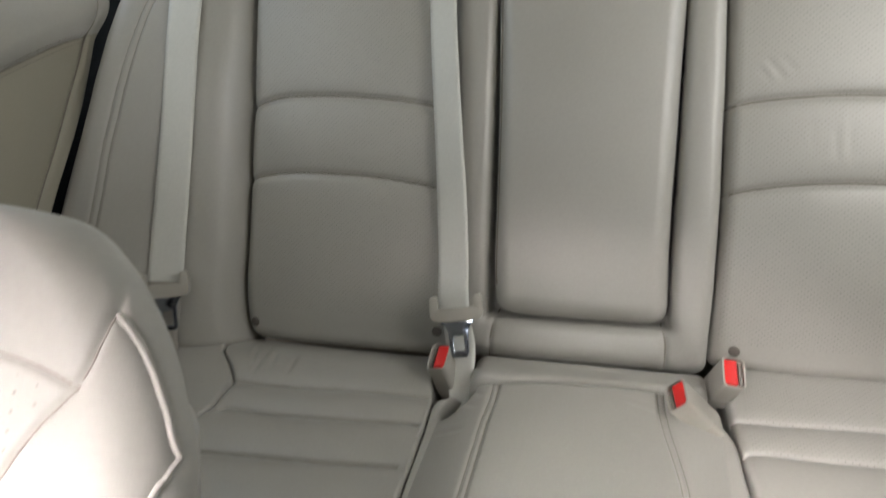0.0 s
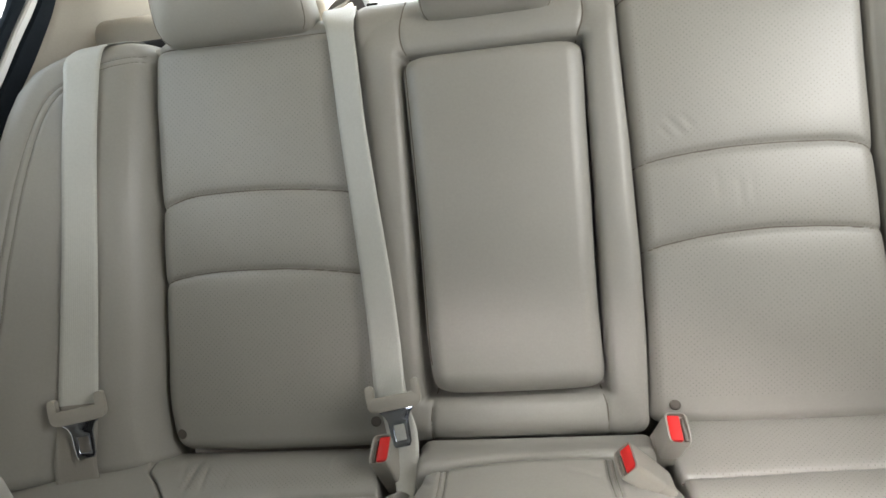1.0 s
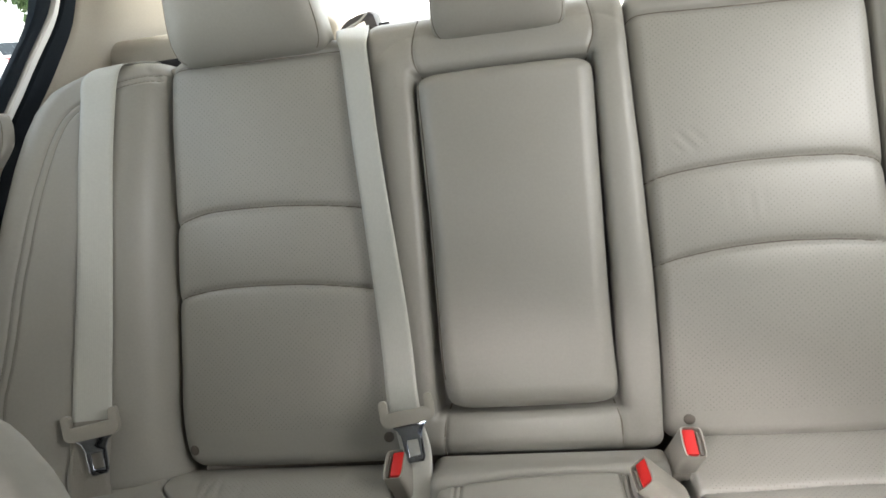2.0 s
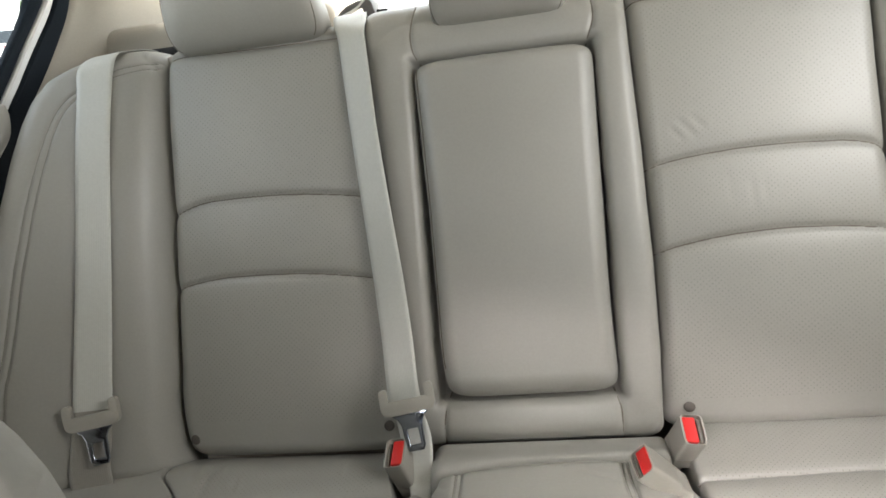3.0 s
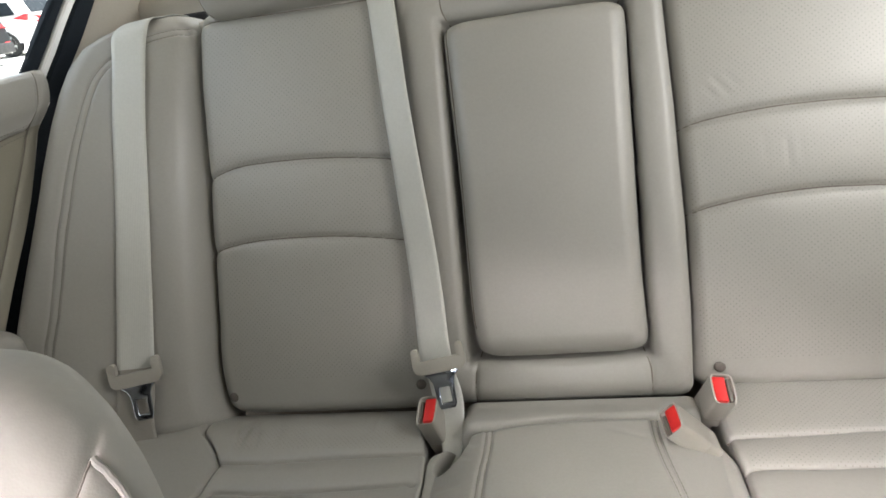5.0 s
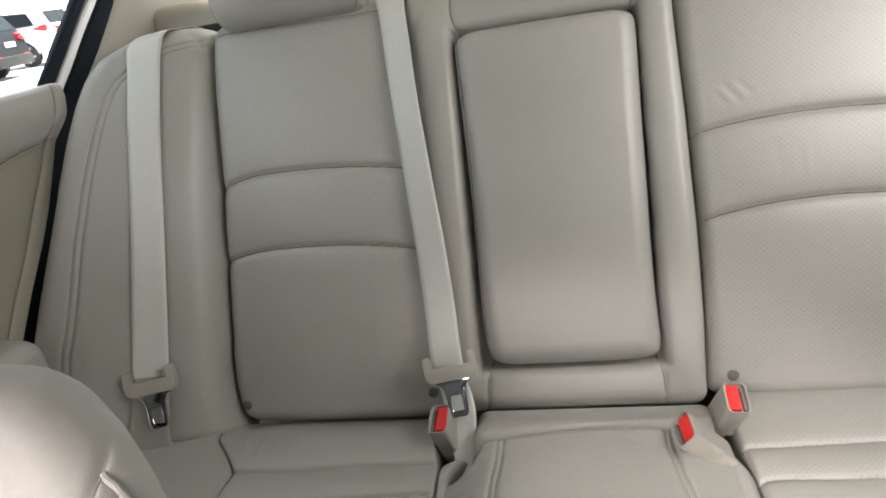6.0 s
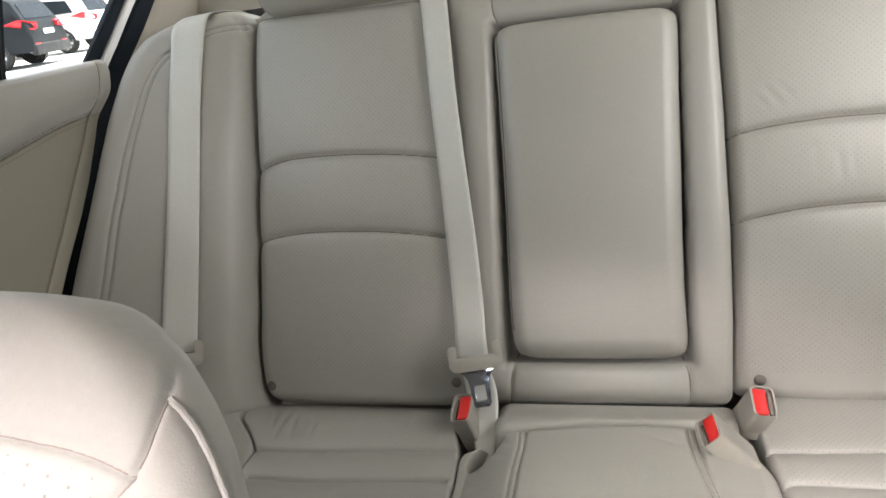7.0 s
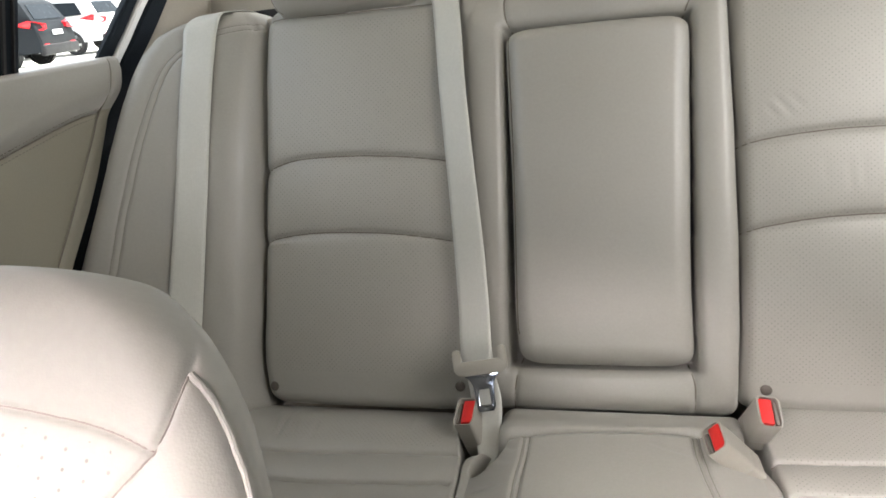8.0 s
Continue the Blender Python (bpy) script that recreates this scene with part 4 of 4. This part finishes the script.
pane = mesh("pane", [win(-0.35, 0.985, -0.003), win(1.02, 0.985, -0.003), win(1.17, 1.32, -0.003), win(-0.35, 1.32, -0.003), win(-0.35, 0.985, -0.006), win(1.02, 0.985, -0.006), win(1.17, 1.32, -0.006), win(-0.35, 1.32, -0.006)],
            [[0, 1, 2, 3], [7, 6, 5, 4], [0, 4, 5, 1], [1, 5, 6, 2], [2, 6, 7, 3], [3, 7, 4, 0]], glass, smooth=False)
pane.visible_shadow = False
under(pane, door, "clear window glass")
seal = thing("weatherstrip", "black rubber weatherstrip and jamb round the rear door opening", "weatherstrip", kind="structure", at=(-0.72, 1.0, 0.9))
strip("jamb", FRAME_BACK, JAMB_BACK, 0.85, 1.31, 0.0, 0.05, rubber, seal)
strip("seal_lip", FRAME_BACK, FRAME_BACK, 0.955, 1.31, 0.009, 0.02, rubber, seal, "", (0.002, 0.014))
bm = prism_bm([(-0.742, 0.55, 0.25), (-0.742, 1.10, 0.25), (-0.742, 1.12, 1.0), (-0.742, 0.9, 1.0)], (0, 0, 0), (-0.03, 0, 0))
part("jamb", bm, rubber, seal, smooth=False)

# ---- pillar, shelf, rear window ----
pillar = thing("pillar_trim", "smooth beige plastic rear pillar trim", "trim", kind="structure", at=(-0.66, 1.2, 1.0))
zs = np.linspace(0.965, 1.40, 26)
verts, faces = [], []
for z in zs:
    y0 = float(curve(JAMB_BACK + [(1.42, 1.24)], z))
    a = np.array([-0.70 + 0.35 * (z - 1.004) - 0.014, y0 - 0.012, z])
    b = np.array([-0.60 + 0.20 * (z - 1.0), 1.74 - 0.75 * max(0, z - 1.03), z])
    for s in np.linspace(0, 1, 24):
        p = a * (1 - s) + b * s
        p[0] += 0.05 * math.sin(math.pi * s) * 0.5 + 0.016 * step(0.03, 0.14, s)
        verts.append(p)
for i in range(25):
    for j in range(23):
        faces.append([i * 24 + j, i * 24 + j + 1, (i + 1) * 24 + j + 1, (i + 1) * 24 + j])
pt = mesh("pillar_panel", verts, faces, trim_beige)
sol = pt.modifiers.new("thick", "SOLIDIFY")
sol.thickness, sol.offset = 0.02, 0
under(pt, pillar)
pm = mesh("pillar_panel", [(-0.02 - v[0], v[1], v[2]) for v in verts], [f[::-1] for f in faces], trim_beige)
sol = pm.modifiers.new("thick", "SOLIDIFY")
sol.thickness, sol.offset = 0.02, 0
under(pm, pillar)

shelf = thing("parcel_shelf", "beige rear parcel shelf with raised side covers", "shelf", kind="structure", at=(0, 1.4, 1.03))
part("shelf_board", box_bm((1.14, 0.70, 0.03), Matrix.Translation((-0.01, 1.42, 1.030)), 0.006), trim_beige, shelf)
for sx in (-1, 1):
    part("side_cover", box_bm((0.40, 0.24, 0.09), Matrix.Translation((-0.01 + sx * 0.45, 1.30, 1.050)), 0.022, 5), trim_beige, shelf)
slot = part("belt_slot", box_bm((0.05, 0.016, 0.012), Matrix.Translation((-0.505, 1.116, 1.052)), 0.002), black_plastic, shelf, "black belt slot")

guide = thing("belt_guide", "grey plastic hooded belt guide on the parcel shelf", "belt guide", at=(-0.20, 1.14, 1.045))
arch = [(-0.239, 1.064), (-0.231, 1.072), (-0.222, 1.078), (-0.207, 1.083), (-0.190, 1.086), (-0.184, 1.080), (-0.181, 1.066), (-0.179, 1.046), (-0.196, 1.045), (-0.197, 1.066), (-0.199, 1.074), (-0.212, 1.072), (-0.226, 1.066), (-0.236, 1.061)]
part("hood", prism_bm([(x, 0, z) for x, z in arch], (0, 1.125, 0), (0, 1.165, 0), 0.0012), guide_plastic, guide, "dark grey plastic hood")
part("lip", tube_bm(rounded([(-0.237, 1.123, 1.0625), (-0.222, 1.123, 1.068), (-0.206, 1.123, 1.0745), (-0.193, 1.123, 1.084)], 4), 0.0016, 8), white_paint, guide, "bright rim of the hood")
part("release_tab", box_bm((0.016, 0.008, 0.007), Matrix.Translation((-0.171, 1.130, 1.065)), 0.002), black_plastic, guide, "black release tab")
part("guide_foot", box_bm((0.06, 0.04, 0.03), Matrix.Translation((-0.203, 1.15, 1.036)), 0.004), guide_plastic, guide)

# ---- cabin shell ----
def slab(name, size, at, material, label, category):
    ob = part(name, box_bm(size, Matrix.Translation(at), 0.0), material, None, smooth=False)
    return tagged(ob, label, category, kind="structure")


slab("floor", (1.52, 3.1, 0.04), (-0.01, 0.20, 0.23), carpet, "beige carpeted cabin floor", "floor")
slab("ceiling", (1.30, 2.05, 0.04), (-0.01, 0.27, 1.42), fabric, "pale fabric headliner", "ceiling")
# Unseen rails added to stop sky light leaking in beside the ceiling.
slab("shade_rail_left", (0.07, 2.1, 0.12), (-0.605, 0.27, 1.39), fabric, "unseen pale fabric rail added above the doors to block sky light", "wall")
slab("shade_rail_right", (0.07, 2.1, 0.17), (0.605, 0.27, 1.385), fabric, "unseen pale fabric rail added above the doors to block sky light", "wall")
# Unseen pillar added to cut the light from the left windows.
slab("shade_pillar_left", (0.05, 0.13, 0.42), (-0.715, 0.30, 1.14), trim_beige, "unseen beige pillar added between the doors to block light", "wall")
# Unseen bulkhead, raised above dashboard height to hold back windscreen light.
slab("wall_front", (1.50, 0.05, 0.95), (-0.01, -0.80, 0.72), black_plastic, "plain unseen front bulkhead raised to block windscreen light", "wall")
slab("wall_rear", (1.40, 0.04, 0.80), (-0.01, 1.20, 0.60), carpet, "plain panel behind the backrest", "wall")
slab("wall_left", (0.04, 1.35, 0.76), (-0.75, -0.30, 0.62), trim_beige, "beige lower front door side", "wall")
# Unseen panel added where a front window would be, to block daylight.
slab("shade_wall_left_front", (0.04, 1.0, 0.42), (-0.72, -0.27, 1.21), trim_beige, "plain unseen panel added over the front window to block daylight", "wall")
slab("wall_right", (0.04, 2.2, 0.76), (0.72, 0.15, 0.62), trim_beige, "beige lower door side", "wall")
# Two unseen panels added on the right, blocking daylight round one window.
slab("shade_wall_right_front", (0.04, 1.25, 0.42), (0.72, -0.20, 1.21), trim_beige, "plain unseen panel added over the front window to block daylight", "wall")
slab("shade_wall_right_rear", (0.04, 0.35, 0.42), (0.72, 1.195, 1.21), trim_beige, "plain unseen panel added at the rear side to block daylight", "wall")
rear_glass = mesh("rear_window", [(-0.60, 1.76, 1.055), (0.58, 1.76, 1.055), (0.50, 1.30, 1.40), (-0.52, 1.30, 1.40), (-0.60, 1.765, 1.06), (0.58, 1.765, 1.06), (0.50, 1.305, 1.405), (-0.52, 1.305, 1.405)],
                  [[0, 1, 2, 3], [7, 6, 5, 4], [0, 4, 5, 1], [1, 5, 6, 2], [2, 6, 7, 3], [3, 7, 4, 0]], glass, smooth=False)
rear_glass.visible_shadow = False
tagged(rear_glass, "clear sloping rear window glass", "window", kind="structure")

# ---- outside ----
ground = mesh("ground", [(x, y, 0.0127 * (-0.65 * x + 0.76 * y)) for x, y in ((-900, -900), (900, -900), (900, 900), (-900, 900))], [[0, 1, 2, 3]], concrete, smooth=False)
tagged(ground, "pale sunlit parking ground", "ground", kind="structure")


def suv(at, heading, paint, label):
    """A parked compact SUV; its length lies along its own y, rear at -y."""
    root = thing("parked_car", label, "car", "parked cars")
    half = 0.91
    side = [(-2.25, 0.35), (-2.30, 0.62), (-2.24, 0.98), (-2.18, 1.10), (-1.95, 1.55), (-1.75, 1.66), (-0.6, 1.70), (0.3, 1.60), (1.05, 1.12), (2.05, 0.98), (2.25, 0.70), (2.25, 0.35)]
    bm = bmesh.new()
    cols = []
    for x, k in ((-half, 0), (-half + 0.03, 1), (half - 0.03, 1), (half, 0)):
        col = []
        for y, z in side:
            inn = 0.14 * max(0, z - 1.05) / 0.6 * math.copysign(1, x)
            col.append(bm.verts.new((x - inn, y * (0.985 if not k else 1), z if k or z < 1.2 else z - 0.03)))
        cols.append(col)
    for a, b in zip(cols[:-1], cols[1:]):
        for j in range(len(side)):
            bm.faces.new((a[j], a[(j + 1) % len(side)], b[(j + 1) % len(side)], b[j]))
    bm.faces.new(cols[0])
    bm.faces.new(cols[-1][::-1])
    bmesh.ops.recalc_face_normals(bm, faces=bm.faces[:])
    part("body", bm, paint, root)
    for sx in (-1, 1):
        g = prism_bm([(sx * (half - 0.02), y, z) for y, z in ((-1.75, 1.14), (-1.60, 1.50), (-0.6, 1.58), (0.25, 1.50), (0.85, 1.14))], (0, 0, 0), (sx * 0.002 - sx * 0.05, 0, 0))
        for v in g.verts:
            v.co.x -= sx * 0.14 * max(0, v.co.z - 1.05) / 0.6 - sx * 0.03
        part("side_window", g, dark_glass, root, smooth=False)
    part("rear_window", prism_bm([(-0.70, -2.165, 1.14), (0.70, -2.165, 1.14), (0.60, -1.985, 1.50), (-0.60, -1.985, 1.50)], (0, -0.012, 0.0), (0, 0.04, 0)), dark_glass, root, smooth=False)
    for sx in (-1, 1):
        lamp = prism_bm([(sx * 0.93, -2.16, 1.10), (sx * 0.50, -2.27, 1.02), (sx * 0.50, -2.25, 0.90), (sx * 0.80, -2.30, 0.86), (sx * 0.945, -1.75, 1.02)], (sx * 0.01, -0.06, 0), (sx * 0.01, 0.06, 0.02))
        part("tail_lamp", lamp, lamp_red, root, "red tail lamp", smooth=False)
        part("reflector", box_bm((0.22, 0.04, 0.06), Matrix.Translation((sx * 0.68, -2.29, 0.52)), 0.01), lamp_red, root, "red bumper reflector")
    part("bumper", box_bm((1.80, 0.16, 0.26), Matrix.Translation((0, -2.25, 0.40)), 0.04), black_plastic, root)
    part("number_plate", box_bm((0.50, 0.02, 0.12), Matrix.Translation((0, -2.30, 0.80)), 0.004), white_paint, root, "pale blank number plate")
    for sx in (-1, 1):
        for y in (-1.30, 1.40):
            bm = bmesh.new()
            turn = Matrix.Translation((sx * 0.83, y, 0.36)) @ pose(0, 0, 0, 0, 90, 0)
            bmesh.ops.create_cone(bm, cap_ends=True, segments=40, radius1=0.36, radius2=0.36, depth=0.23, matrix=turn)
            bmesh.ops.bevel(bm, geom=[e for e in bm.edges if len(e.link_faces) == 2 and e.calc_face_angle(0) > 1], offset=0.04, segments=3, affect="EDGES")
            wheel = part("wheel", bm, tyre_rubber, root)
            bm = bmesh.new()
            bmesh.ops.create_cone(bm, cap_ends=True, segments=32, radius1=0.06, radius2=0.06, depth=0.25, matrix=turn)
            for k in range(5):
                bmesh.ops.create_cube(bm, size=1, matrix=turn @ pose(0, 0, 0, 0, 0, 72 * k) @ Matrix.Translation((0.14, 0, sx * 0.012)) @ Matrix.Diagonal((0.22, 0.07, 0.235, 1)))
            bmesh.ops.create_cone(bm, cap_ends=False, segments=32, radius1=0.255, radius2=0.255, depth=0.246, matrix=turn)
            part("rim", bm, alloy, wheel, "alloy rim", smooth=False)
    root.matrix_world = pose(*at, 0, 0, heading)
    return root


suv((-17.78, 19.70, 0.325), 99.8, white_paint, "white parked compact sport utility car")
suv((-16.34, 15.39, 0.270), 105, dark_paint, "dark grey parked sport utility car")


def tree(at, high, seed):
    rnd = random.Random(seed)
    root = thing("tree", "leafy green broad tree behind the parking place", "tree", "far trees", at=at)
    x, y, z = at
    part("trunk", tube_bm([(x, y, z), (x + 0.1, y, z + high * 0.25), (x + 0.2, y + 0.1, z + high * 0.5), (x + 0.1, y, z + high * 0.75)], high * 0.025, 8), bark, root)
    verts, faces = [], []
    for k in range(1500):
        a, b, r = rnd.uniform(0, 6.283), rnd.uniform(-1, 1), rnd.uniform(0.4, 1) ** 0.5
        lump = 0.75 + 0.25 * math.sin(3 * a + seed) * math.cos(4 * b)
        c = Vector((x + high * 0.42 * r * lump * math.cos(a) * math.sqrt(1 - b * b), y + high * 0.42 * r * lump * math.sin(a) * math.sqrt(1 - b * b), z + high * (0.56 + 0.42 * r * lump * b)))
        t = Euler((rnd.uniform(0, 3), rnd.uniform(0, 3), rnd.uniform(0, 3))).to_matrix()
        s = high * rnd.uniform(0.02, 0.045)
        n = len(verts)
        verts += [c + t @ Vector(q) * s for q in ((-1, 0, 0), (0, -0.6, 0.15), (1, 0, 0), (0, 0.6, 0.15))]
        faces.append([n, n + 1, n + 2, n + 3])
    under(mesh("crown", verts, faces, leaf, smooth=False), root)


for k, (x, y, h) in enumerate(((-26, 38, 9), (-34, 34, 10), (-19, 44, 9), (-42, 27, 9))):
    tree((x, y, 0.0127 * (-0.65 * x + 0.76 * y)), h, k + 3)
